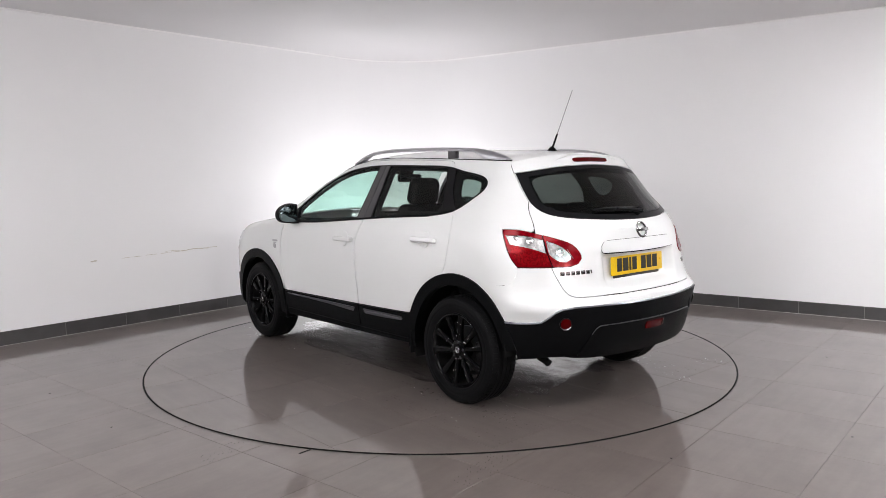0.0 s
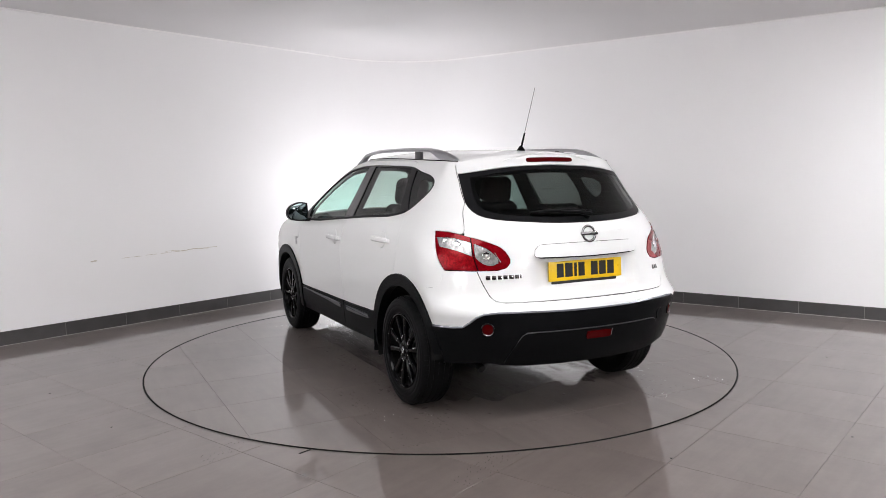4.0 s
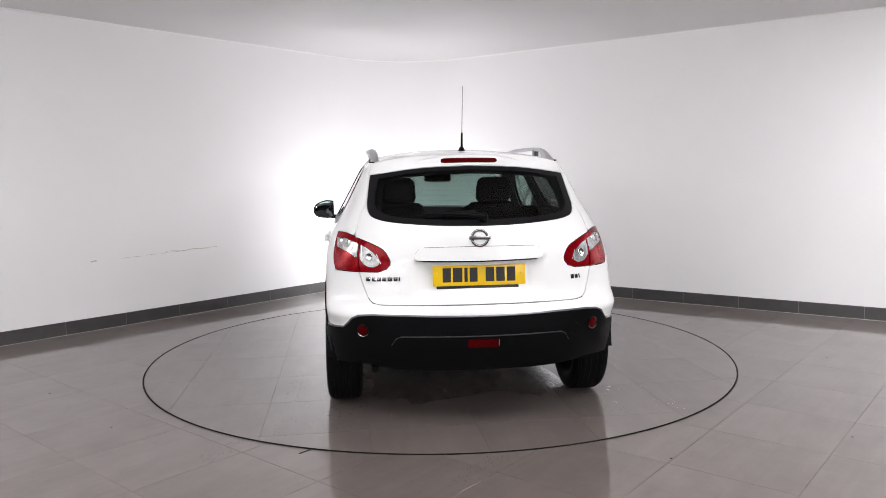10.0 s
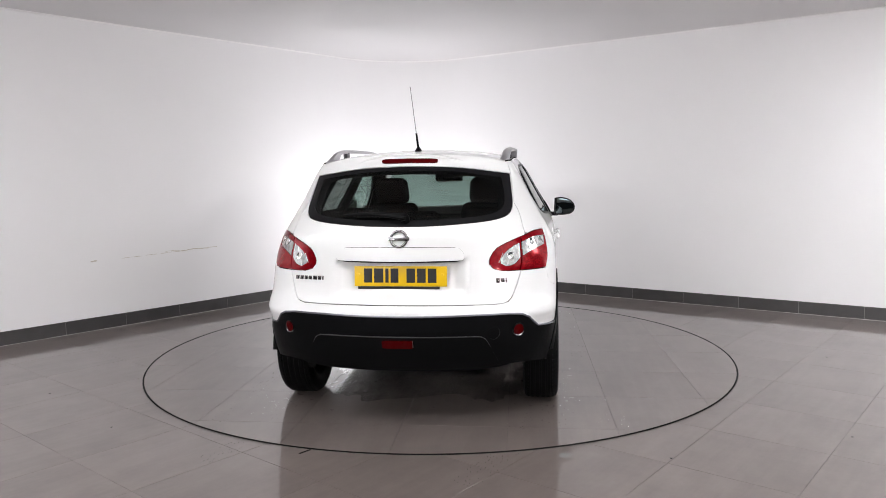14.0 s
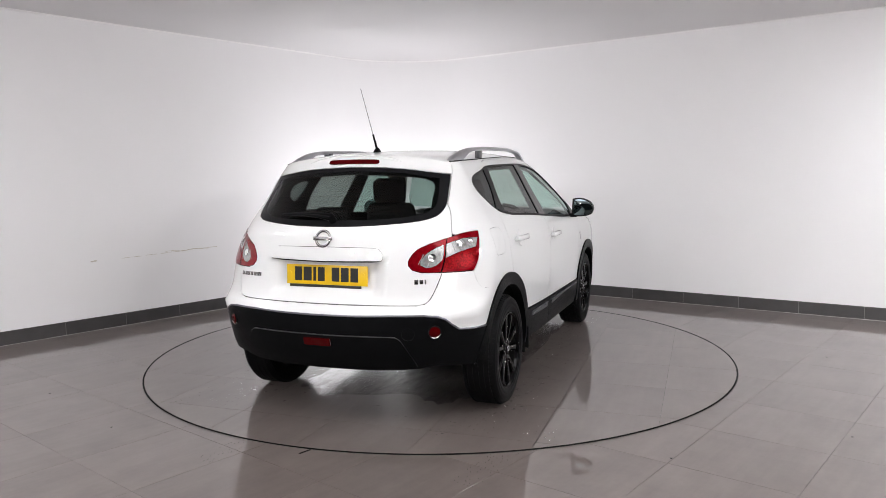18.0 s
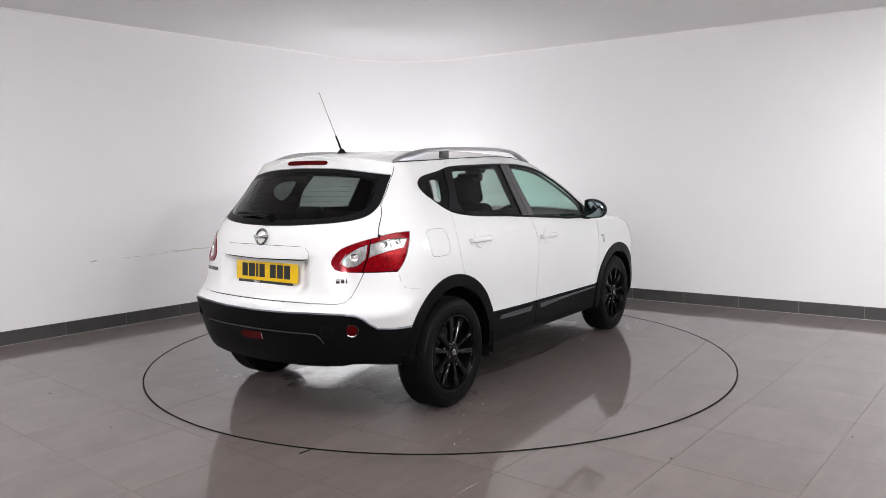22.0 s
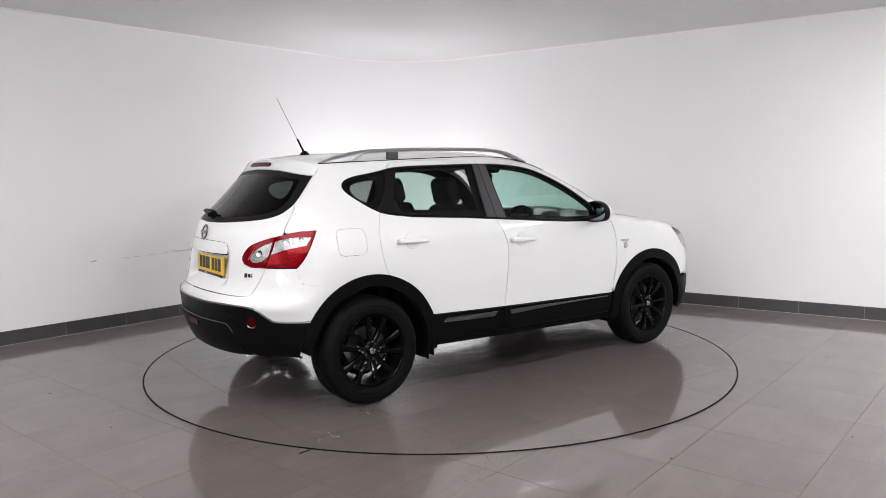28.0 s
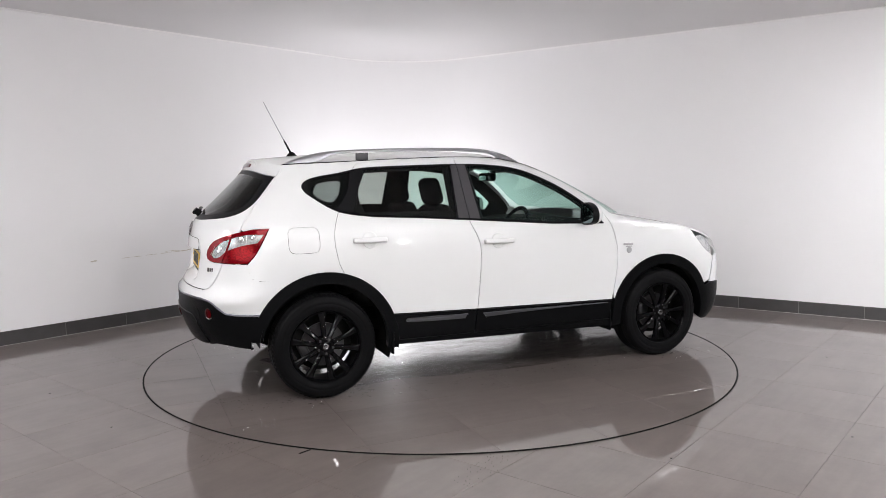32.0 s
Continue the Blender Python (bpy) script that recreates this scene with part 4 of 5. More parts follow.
        panel("pillar_lining", on_side(inner_line, s), CABIN, quarter, openings, off=-0.03, thick=0.004, grid=0.06, label="dark inner pillar lining")
        # doors
        rear_door = panel("rear_door", rd, PAINT, car, [glass], grid=0.035)
        front_door = panel("front_door", fd, PAINT, car, [glass], grid=0.035)
        panes = {k: on_side(v, s) for k, v in (("q", QUARTER_PANE), ("r", REAR_PANE), ("f", FRONT_PANE), ("b", B_PILLAR))}
        panel("window_surround", glass, TRIM, quarter, [panes["q"], panes["r"], panes["f"], panes["b"]], off=0.001, thick=0.012, grid=0.04, gap=0.001, label="gloss black window surround")
        split = [Vector((side_u(x, z, s), z)) for x, z in fill_xz([(-0.137, 1.489), (-0.128, 1.113), (-0.123, 1.113), (-0.132, 1.489)])]
        panel("pillar_cover", panes["b"], PILLAR, front_door, [split], off=0.002, thick=0.008, grid=0.04, gap=0.0, label="dark grey pillar cover")
        for key, owner, mat in (("q", quarter, GLASS_QUARTER), ("r", rear_door, GLASS_REAR), ("f", front_door, GLASS_FRONT)):
            panel("window_pane", shrink(panes[key], -0.004), mat, owner, off=-0.004, thick=0.001, grid=0.05, gap=0, label="tinted window pane").visible_shadow = False
        # thin dark waist strip under the panes
        strip = [(-1.02, 1.186), (-0.804, 1.150), (-0.413, 1.129), (0.171, 1.086), (0.5, 1.061), (0.94, 1.046), (0.94, 1.056), (0.5, 1.072), (0.171, 1.097), (-0.413, 1.140), (-0.804, 1.161), (-1.02, 1.197)]
        panel("waist_strip", [Vector((side_u(x, z, s), z)) for x, z in fill_xz(strip)], PLASTIC, front_door, off=0.006, thick=0.006, grid=0.05, gap=0, label="black rubber waist strip")
        for owner, line in ((front_door, [(-0.092, 0.494, 1), (0.45, 0.482), (1.016, 0.474, 1), (0.995, 0.37), (0.985, 0.335, 1), (-0.115, 0.335, 1)]),
                            (rear_door, [(-0.095, 0.494, 1), (-0.693, 0.507, 1), (-0.668, 0.42), (-0.660, 0.335, 1), (-0.118, 0.335, 1)])):
            panel("door_cladding", on_side(line, s), PLASTIC, owner, off=0.008, thick=0.016, label="black plastic lower door cladding")
        for owner, line in ((front_door, [(-0.055, 0.470, 1), (0.3, 0.470), (0.95, 0.463), (0.97, 0.458), (0.3, 0.448), (-0.03, 0.437, 1)]),
                            (rear_door, [(-0.165, 0.474, 1), (-0.55, 0.476), (-0.615, 0.462), (-0.55, 0.447), (-0.19, 0.440, 1)])):
            moulding = panel("door_moulding", on_side(line, s), MOULDING, owner, off=0.017, thick=0.012, label="satin black door moulding")
            (x0, z0), (x1, z1) = line[0][:2], line[2][:2]
            crest = [(x0 + (x1 - x0) * q / 12, z0 + (z1 - z0) * q / 12 - 0.005) for q in range(13)]
            # highlight on the moulding, laid on as a paler line
            part("crest", tube([tail_skin(side_u(x, z, s), z) + Vector((0, s * 0.018, 0)) for x, z in crest], 0.0026, 6), EDGE_HIGHLIGHT, moulding, "grey highlight line along the moulding's crest")
        panel("sill", on_side([(-0.70, 0.332, 1), (1.03, 0.332, 1), (1.03, 0.272, 1), (0.3, 0.285), (-0.70, 0.300, 1)], s), PLASTIC, car, off=0.0, thick=0.03, label="black plastic sill")
        # front wing and lamps
        panel("front_wing", on_side([(0.9755, 1.108, 1), (1.0265, 0.985), (1.0575, 0.816), (1.0425, 0.604), (1.030, 0.53, 1), (1.040, 0.48, 1), *arch(*ARCH_F, 160, 26, 24), (1.965, 0.56, 1), (2.0, 0.70), (2.015, 0.745, 1), (1.90, 0.81),
                                   (1.795, 0.912, 1), (1.74, 0.985), (1.5, 1.035), (1.2, 1.085), (1.048, 1.118, 1)], s), PAINT, car, grid=0.035)
        lamp_f = on_side([(1.797, 0.915, 1), (1.92, 0.935), (2.03, 0.905, 1), (2.09, 0.80), (2.03, 0.745), (1.91, 0.81)], s)
        headlamp = panel("headlight", lamp_f, HEAD_LAMP, car, off=-0.03, thick=0.02, grid=0.03, label="clear glass headlight")
        panel("lens", lamp_f, pane_clear, headlamp, off=0.001, thick=0.002, grid=0.03, label="clear lens")
        # tail lamps
        outer = panel("tail_light", on_side(LAMP_OUTER, s), RED, car, [on_side(CLEAR_OUTER, s)], off=0.004, thick=0.02, grid=0.02, gap=0.0012, label="red and clear wraparound tail light")
        panel("clear_section", on_side(CLEAR_OUTER, s), CLEAR_LAMP, outer, off=0.002, thick=0.01, grid=0.02, gap=0.0004, label="clear reflector section")
        panel("red_section", on_side([(-1.548, 1.004, 1), (-1.580, 0.950), (-1.622, 0.903, 1), (-1.738, 0.902, 1), (-1.722, 0.952, 1), (-1.665, 0.978), (-1.61, 0.994)], s), RED_FACETS, outer, off=0.0055, thick=0.004, grid=0.02, gap=0, label="faceted red reflector section")
        inner = panel("tail_light", on_side(LAMP_INNER, s), RED, tailgate, [on_side(CLEAR_INNER, s)], off=0.004, thick=0.02, grid=0.02, gap=0.0012, label="red and clear tail light on the tailgate")
        panel("clear_section", on_side(CLEAR_INNER, s), CLEAR_LAMP, inner, off=0.002, thick=0.01, grid=0.02, gap=0.0004, label="clear reflector section")
        for owner, x, z, radius in ((outer, -1.632, 1.036, 0.019), (outer, -1.565, 1.047, 0.013), (inner, -1.758, 0.968, 0.021)):
            m = seat_on(side_u(x, z, s), z, off=0.002)
            part("bulb_bowl", lathe([(radius * 0.35, 0.0006), (radius * 0.75, 0.0012), (radius, 0.0022), (radius * 1.06, 0.0012), (radius * 1.08, -0.001)], 24, m=m), CHROME, owner, "chrome bulb bowl")
            part("bulb", lathe([(0, 0.004), (radius * 0.25, 0.0034), (radius * 0.36, 0.0)], 16, m=m), BULB, owner, "clear bulb")
        for owner, runs in ((outer, [[(-1.507, 1.061), (-1.58, 1.060), (-1.668, 1.043)], [(-1.552, 1.024), (-1.550, 1.062)], [(-1.605, 1.015), (-1.602, 1.060)], [(-1.665, 0.998), (-1.66, 1.045)]]),
                            (inner, [[(-1.703, 1.033), (-1.735, 0.955)], [(-1.725, 1.022), (-1.785, 0.918)], [(-1.777, 0.985), (-1.803, 0.932)]])):
            for run in runs:
                part("reflector_rib", tube([tail_skin(side_u(x, z, s), z) + skin_out(x, z, s) * 0.003 for x, z in run], 0.0026, 6), LAMP_RIB, owner, "pale chrome reflector rib")
        # wheel arch trims
        for cx, cz, r in (ARCH_R, ARCH_F):
            a0, a1 = (-10, 188) if cx > 0 else (-6, 171)
            line = arch(cx, cz, r + 0.004, a0, a1, 40) + arch(cx, cz, r - 0.070, a1, a0, 36)
            panel("wheel_arch_trim", [Vector((side_u(x, z, s), z)) for x, z in line], PLASTIC, car, off=0.012, thick=0.055, grid=0.03, gap=0, label="black plastic wheel arch trim")
            part("wheel_arch_liner", liner(cx, cz, r - 0.05, s), INNER, car, "dark inner wheel arch")
        # dark layer behind the seams
        shell = [(-1.60, 0.90, 1), (0.99, 0.98, 1), (1.5, 0.98, 1), (1.75, 0.90, 1), (1.95, 0.72, 1), *arch(1.476, 0.34, 0.50, 25, 155, 12), (1.0, 0.30, 1), (-0.62, 0.30, 1), *arch(-1.135, 0.335, 0.52, 20, 153, 12), (-1.62, 0.62, 1)]
        panel("inner_shell", [Vector((side_u(x, z, s), z)) for x, z in fill_xz([p[:2] for p in shell])], INNER, car, off=-0.022, thick=0.003, grid=0.08, gap=0, label="dark inner body shell")
    panel("tailgate_inner", on_rear([(0, 0.40), (0.5, 0.41), (0.66, 0.60), (0.64, 0.9), (0.60, 1.06), (0.55, 1.13), (0, 1.12)]), INNER, car, off=-0.075, thick=0.004, grid=0.08, label="dark inner tailgate panel")
    build_top()
    build_front()


def fill_xz(points, step=0.04):
    loop = [Vector(p) for p in points] + [Vector(points[0])]
    return [tuple(p) for p in fill(loop, step)[:-1]]


def liner(cx, cz, r, s):
    bm = bmesh.new()
    a0, a1 = (4, 196) if cx > 0 else (-16, 176)
    n = 24
    rows = []
    for y in (0.50, 0.86):
        rows.append([bm.verts.new((cx + r * math.cos(radians(a0 + (a1 - a0) * i / n)), s * y, cz + r * math.sin(radians(a0 + (a1 - a0) * i / n)))) for i in range(n + 1)])
    for i in range(n):
        bm.faces.new((rows[0][i], rows[0][i + 1], rows[1][i + 1], rows[1][i]))
    bm.faces.new(rows[0])
    return bm


ROOF_EDGE = curve([(-1.46, 1.475), (-1.350, 1.497), (-0.889, 1.517), (-0.566, 1.531), (-0.137, 1.543), (0.18, 1.538), (0.37, 1.507), (0.56, 1.445)])
ROOF_TOP = curve([(-1.47, 1.546), (-1.165, 1.570), (-0.7, 1.592), (-0.2, 1.602), (0.15, 1.588), (0.40, 1.552), (0.56, 1.500)])


def roof_z(x, y, drop=0.0):
    e = ROOF_EDGE(x)
    w = max(0.2, half(x, e))
    k = min(1.0, abs(y) / w)
    return e + (ROOF_TOP(x) - e) * (1 - k ** 2.4) - drop


def thick_sheet(rows, t):
    """A sheet of points, seen from above, with a second face t below it and a rim."""
    bm = bmesh.new()
    top = [[bm.verts.new(p) for p in row] for row in rows]
    low = [[bm.verts.new((p.x, p.y, p.z - t)) for p in row] for row in rows]
    m, n = len(rows), len(rows[0])
    for i in range(m - 1):
        for j in range(n - 1):
            bm.faces.new((top[i][j], top[i + 1][j], top[i + 1][j + 1], top[i][j + 1]))
            bm.faces.new((low[i][j], low[i][j + 1], low[i + 1][j + 1], low[i + 1][j]))
    for i in range(m - 1):
        bm.faces.new((top[i][0], low[i][0], low[i + 1][0], top[i + 1][0]))
        bm.faces.new((top[i][n - 1], top[i + 1][n - 1], low[i + 1][n - 1], low[i][n - 1]))
    for j in range(n - 1):
        bm.faces.new((top[0][j], top[0][j + 1], low[0][j + 1], low[0][j]))
        bm.faces.new((top[m - 1][j], low[m - 1][j], low[m - 1][j + 1], top[m - 1][j + 1]))
    return bm


def build_top():
    xs = [-1.465 + (0.52 + 1.465) * i / 44 for i in range(45)]
    rows = []
    for x in xs:
        w = max(0.2, half(x, ROOF_EDGE(x))) - 0.004
        if x < -1.40:
            w = min(w, 0.575)
        rows.append([Vector((x, w * k / 16, roof_z(x, w * k / 16))) for k in range(-16, 17)])
    roof = part("roof", thick_sheet(rows, 0.012), PAINT, car, angle=50)
    rows = [[Vector((p.x, p.y * 0.95, p.z - 0.04)) for p in row] for row in rows[2:-1]]
    part("headlining", thick_sheet(rows, 0.006), LINING, roof, "grey fabric headlining")
    # rails
    TOPLINE = curve([(-1.335, 1.502), (-1.25, 1.538), (-1.12, 1.572), (-0.95, 1.592), (-0.56, 1.606), (-0.14, 1.610), (0.08, 1.602), (0.24, 1.575), (0.385, 1.520)])
    for s in (1, -1):
        bm = bmesh.new()
        rings = []
        n = 56
        for i in range(n + 1):
            x = -1.335 + 1.72 * i / n
            top = TOPLINE(x)
            base = ROOF_EDGE(x) + 0.002
            gap = max(0.0, min(1.0, (x + 1.14) / 0.12)) * max(0.0, min(1.0, (0.27 - x) / 0.10))
            thick = 0.025
            low = base * (1 - gap) + max(base, top - thick) * gap
            low = min(low, top - 0.004)
            yc = 0.536 + 0.045 * max(0.0, 1 - ((x + 0.42) / 0.95) ** 2)
            lean = (top - 1.5) * -0.10
            w0, w1 = 0.020, 0.011
            ring = [(yc + w0, low), (yc + w0 + 0.001, low + (top - low) * 0.5), (yc + w1 + lean, top - 0.004), (yc + lean, top), (yc - w1 + lean, top - 0.004), (yc - w0 - 0.001, low + (top - low) * 0.5), (yc - w0, low)]
            rings.append([bm.verts.new((x, s * y, z)) for y, z in ring])
        for a, b in zip(rings, rings[1:]):
            for j in range(7):
                bm.faces.new((a[j], a[(j + 1) % 7], b[(j + 1) % 7], b[j]))
        bm.faces.new(rings[0])
        bm.faces.new(rings[-1][::-1])
        rail = part("roof_rail", bm, SILVER, car, "brushed silver roof rail", angle=50)
        part("rail_foot", box((0.085, 0.026, 0.06), (-0.80, s * 0.566, 1.555), 0.005), PILLAR, rail, "dark grey rail foot")
        part("ditch_strip", tube([(x, s * (half(x, ROOF_EDGE(x)) - 0.002), ROOF_EDGE(x) + 0.001) for x in [-1.34 + 1.9 * k / 40 for k in range(41)]], 0.0035, 6), INNER, roof, "dark roof seam")
    # aerial
    aerial = empty("aerial", car)
    bm = lathe([(0, -0.01), (0.030, -0.01), (0.028, 0.004), (0.016, 0.022), (0.009, 0.030), (0, 0.031)], 20)
    bmesh.ops.scale(bm, vec=(1.35, 0.8, 1), verts=bm.verts)
    bmesh.ops.translate(bm, vec=(-1.165, 0.0, 1.569), verts=bm.verts)
    part("foot", bm, PLASTIC, aerial, "black aerial foot")
    a, b = Vector((-1.170, 0.0, 1.590)), Vector((-1.352, 0.014, 1.955))
    part("coil", tube([a, a.lerp(b, 0.25)], [0.0075, 0.0060]), PLASTIC, aerial, "thick black lower mast")
    part("mast", tube([a.lerp(b, 0.25), b], [0.0026, 0.0019], 8), MAST, aerial, "thin grey mast")


def on_nose(chain):
    left = []
    for p in chain:
        left.append(Vector((nose_side(p[1], p[2], 1), p[2])) if p[0] == "x" else Vector((nose_u(p[0], p[1]), p[1])))
    left = fill(left)
    return left + [Vector((-p.x, p.y)) for p in left if abs(p.x) > 1e-6][::-1]


def build_front():
    screen = [(0, 1.090), (0.5, 1.098), ("x", 1.22, 1.11), ("x", 1.10, 1.125), ("x", 0.985, 1.20), ("x", 0.82, 1.318), ("x", 0.62, 1.435), ("x", 0.50, 1.475), (0.3, 1.497), (0, 1.503)]
    line = on_nose(screen)
    panel("windscreen", line, GLASS_FRONT, car, skin=nose_skin, off=0.0, thick=0.002, label="green tinted windscreen").visible_shadow = False
    edge = curve([(1.045, 1.118), (1.2, 1.085), (1.5, 1.035), (1.74, 0.985), (1.95, 0.925), (2.05, 0.885)])
    rows = []
    for i in range(31):
        x = 1.20 + 0.85 * i / 30
        e = edge(x)
        w = half(x, e) - 0.003
        crown = 0.040 * min(1.0, (2.10 - x) / 0.25)
        rows.append([Vector((x, w * k / 14, e + crown * (1 - abs(k / 14) ** 2.2))) for k in range(-14, 15)])
    part("bonnet", thick_sheet(rows, 0.012), PAINT, car, angle=50)
    panel("front_bumper", on_nose([(0, 0.52), (0.6, 0.52), ("x", 1.97, 0.54), ("x", 2.005, 0.70), ("x", 2.03, 0.742), (0.62, 0.80), (0.5, 0.88), (0, 0.90)]), PAINT, car, skin=nose_skin)
    panel("front_bumper_cladding", on_nose([(0, 0.20), (0.5, 0.20), ("x", 1.90, 0.25), ("x", 1.885, 0.40), ("x", 1.900, 0.52), ("x", 1.97, 0.535), (0.6, 0.515), (0, 0.515)]), PLASTIC, car, skin=nose_skin, off=0.006, label="black plastic lower front bumper")
    panel("grille", on_nose([(0, 0.72), (0.36, 0.73), (0.42, 0.83), (0.40, 0.87), (0, 0.885)]), TRIM, car, skin=nose_skin, off=0.008, label="black grille")


def build_fittings():
    # number plate, badges and wiper
    plate = part("number_plate", box((0.006, 0.52, 0.112), (0, 0, 0), 0.002), YELLOW, car, "yellow number plate")
    m = Matrix.Translation((-1.858, 0, 0.864)) @ pose(0, 0, 0, 0, 3, 0)
    plate.matrix_basis = m
    widths = (0.046, 0.052, 0.018, 0.044, None, 0.048, 0.048, 0.048)
    y = 0.205
    for w in widths:
        if w is None:
            y -= 0.034
            continue
        part("printed_bar", box((0.002, w, 0.079), (-0.0038, y - w / 2, 0.004)), INK, plate, smooth=False)
        y -= w + 0.0115
    for s in (1, -1):
        part("plate_screw", lathe([(0, 0.003), (0.006, 0.003), (0.007, 0)], 16, m=pose(-0.003, s * 0.235, 0.01, 0, -90, 0)), YELLOW, plate, "yellow screw cap")
    part("plate_strip", box((0.008, 0.46, 0.016), (0.000, 0.01, -0.064), 0.002), INK, plate, "black strip below the plate")
    part("strip_bar", box((0.002, 0.055, 0.006), (-0.0045, 0.075, -0.063)), CHROME, plate, smooth=False)
    # round badge: plain ring and bar
    m = seat_on(0.0, 1.072, off=0.004)
    badge = part("round_badge", torus(0.044, 0.0075, m @ pose(0, 0, 0)), BADGE_RING, car, "chrome ring badge with a bar")
    part("bar", box((0.118, 0.020, 0.010), (0, 0, 0.004), 0.003, bm=None), BADGE_RING, badge)
    badge.children[0].matrix_basis = m
    # model lettering as plain bars
    x = 0.625
    for w in (0.026, 0.024, 0.022, 0.024, 0.027, 0.022, 0.008):
        mm = seat_on(rear_u(x - w / 2, 0.848 + (0.625 - x) * 0.03), 0.848 + (0.625 - x) * 0.03, off=0.001)
        part("badge_bar", box((w, 0.022, 0.004), (0, 0, 0), 0.001), BADGE, car, "dark chrome badge bar").matrix_basis = mm
        x -= w + 0.0055
    y = -0.527
    for w, h in ((0.020, 0.026), (0.020, 0.022), (0.006, 0.026)):
        part("badge_bar", box((w, h, 0.004), (0, 0, 0), 0.001), BADGE, car, "dark chrome badge bar").matrix_basis = seat_on(rear_u(y - w / 2, 0.838), 0.838, off=0.001)
        y -= w + 0.006
    # wing badges
    for s in (1, -1):
        for x, z, w, h in ((1.150, 0.886, 0.085, 0.016), (1.155, 0.869, 0.055, 0.008)):
            part("badge_bar", box((w, h, 0.004), (0, 0, 0), 0.001), WING_BADGE, car, "pale chrome wing badge bar").matrix_basis = seat_on(side_u(x, z, s), z, off=0.001)
        part("round_badge", lathe([(0, 0.005), (0.020, 0.004), (0.024, 0)], 24), WING_BADGE, car, "small chrome wing badge").matrix_basis = seat_on(side_u(1.158, 0.842, s), 0.842, off=0.001)
    # rear wiper
    wiper = empty("rear_wiper", car)
    m = seat_on(rear_u(-0.03, 1.170), 1.170, off=0.002)
    part("pivot", lathe([(0, 0.045), (0.016, 0.043), (0.022, 0.03), (0.024, 0)], 20, m=m), PLASTIC, wiper)
    arm = [tail_skin(rear_u(y, z), z) + Vector((-0.04, 0, 0.012)) for y, z in ((-0.035, 1.172), (0.05, 1.184), (0.16, 1.192))]
    part("arm", tube(arm, [0.014, 0.010, 0.007], 8), PLASTIC, wiper, "black wiper arm")
    blade = [tail_skin(rear_u(y, z), z) + Vector((-0.02, 0, 0.008)) for y, z in ((0.34, 1.192), (0.24, 1.197), (0.12, 1.197), (0.0, 1.194), (-0.04, 1.191))]
    part("blade", tube(blade, [0.004, 0.010, 0.011, 0.011, 0.005], 8), PLASTIC, wiper, "black wiper blade")
    # door handles
    for s in (1, -1):
        for x, z in ((-0.845, 1.003), (0.070, 0.960)):
            handle = empty("door_handle", car)
            m = seat_on(side_u(x, z, s), z)
            bm = lathe([(0, 0.0005), (0.030, 0.0012), (0.042, 0.0022), (0.047, 0.0016), (0.050, -0.002)], 32)
            bmesh.ops.scale(bm, vec=(1, 1.12, 1), verts=bm.verts)
            part("handle_bowl", bm, PAINT, handle, "round recess behind the handle").matrix_basis = m @ pose(0, 0.004, 0.001)
            bm = box((0.225, 0.034, 0.024), (0, 0, 0.026), 0.011, 3)
            part("grip", bm, PAINT, handle, "white pull handle").matrix_basis = m
            for k in (-0.095, 0.095):
                part("mount", box((0.03, 0.028, 0.024), (k, 0, 0.008), 0.005), PAINT, handle).matrix_basis = m
    # door mirrors
    shape = rounded([(0.0, 0.072, 1), (0.05, 0.079), (0.10, 0.070), (0.145, 0.046), (0.168, 0.008), (0.164, -0.032), (0.140, -0.058), (0.09, -0.070), (0.03, -0.071), (0.0, -0.060)], step=0.015)
    mid = Vector((0.08, 0.0))

    def mirror_loft(rings, s):
        bm = bmesh.new()
        rows = []
        for x, k in rings:
            rows.append([bm.verts.new((x, s * (0.900 + mid.x + (p.x - mid.x) * k), 1.127 + (p.y - mid.y) * k)) for p in shape])
        n = len(shape)
        for a, b in zip(rows, rows[1:]):
            for q in range(n):
                bm.faces.new((a[q], a[(q + 1) % n], b[(q + 1) % n], b[q]))
        bm.faces.new(rows[0])
        bm.faces.new(rows[-1][::-1])
        return bm

    for s in (1, -1):
        mirror = empty("door_mirror", car)
        part("mirror_cap", mirror_loft([(0.752, 1.0), (0.766, 1.02), (0.784, 1.0), (0.802, 0.90), (0.817, 0.68), (0.825, 0.40), (0.827, 0.12)], s), PAINT, mirror, "white mirror cap")
        part("mirror_frame", mirror_loft([(0.742, 0.90), (0.730, 0.90), (0.723, 0.95), (0.727, 1.02), (0.747, 1.045), (0.768, 1.052), (0.771, 0.95)], s), TRIM, mirror, "black mirror frame")
        part("mirror_glass", mirror_loft([(0.733, 0.90), (0.7285, 0.90), (0.728, 0.885)], s), MIRROR, mirror, "dark tinted mirror glass")
        part("mirror_arm", box((0.07, 0.11, 0.035), (0.79, s * 0.875, 1.062), 0.012), TRIM, mirror, "black mirror foot")
        sail = [(0.80, 1.075), (0.93, 1.055), (0.90, 1.12), (0.84, 1.175)]
        panel("mirror_sail", [Vector((side_u(x, z, s), z)) for x, z in fill_xz(sail)], TRIM, mirror, off=0.006, thick=0.01, gap=0, label="black mirror mounting")


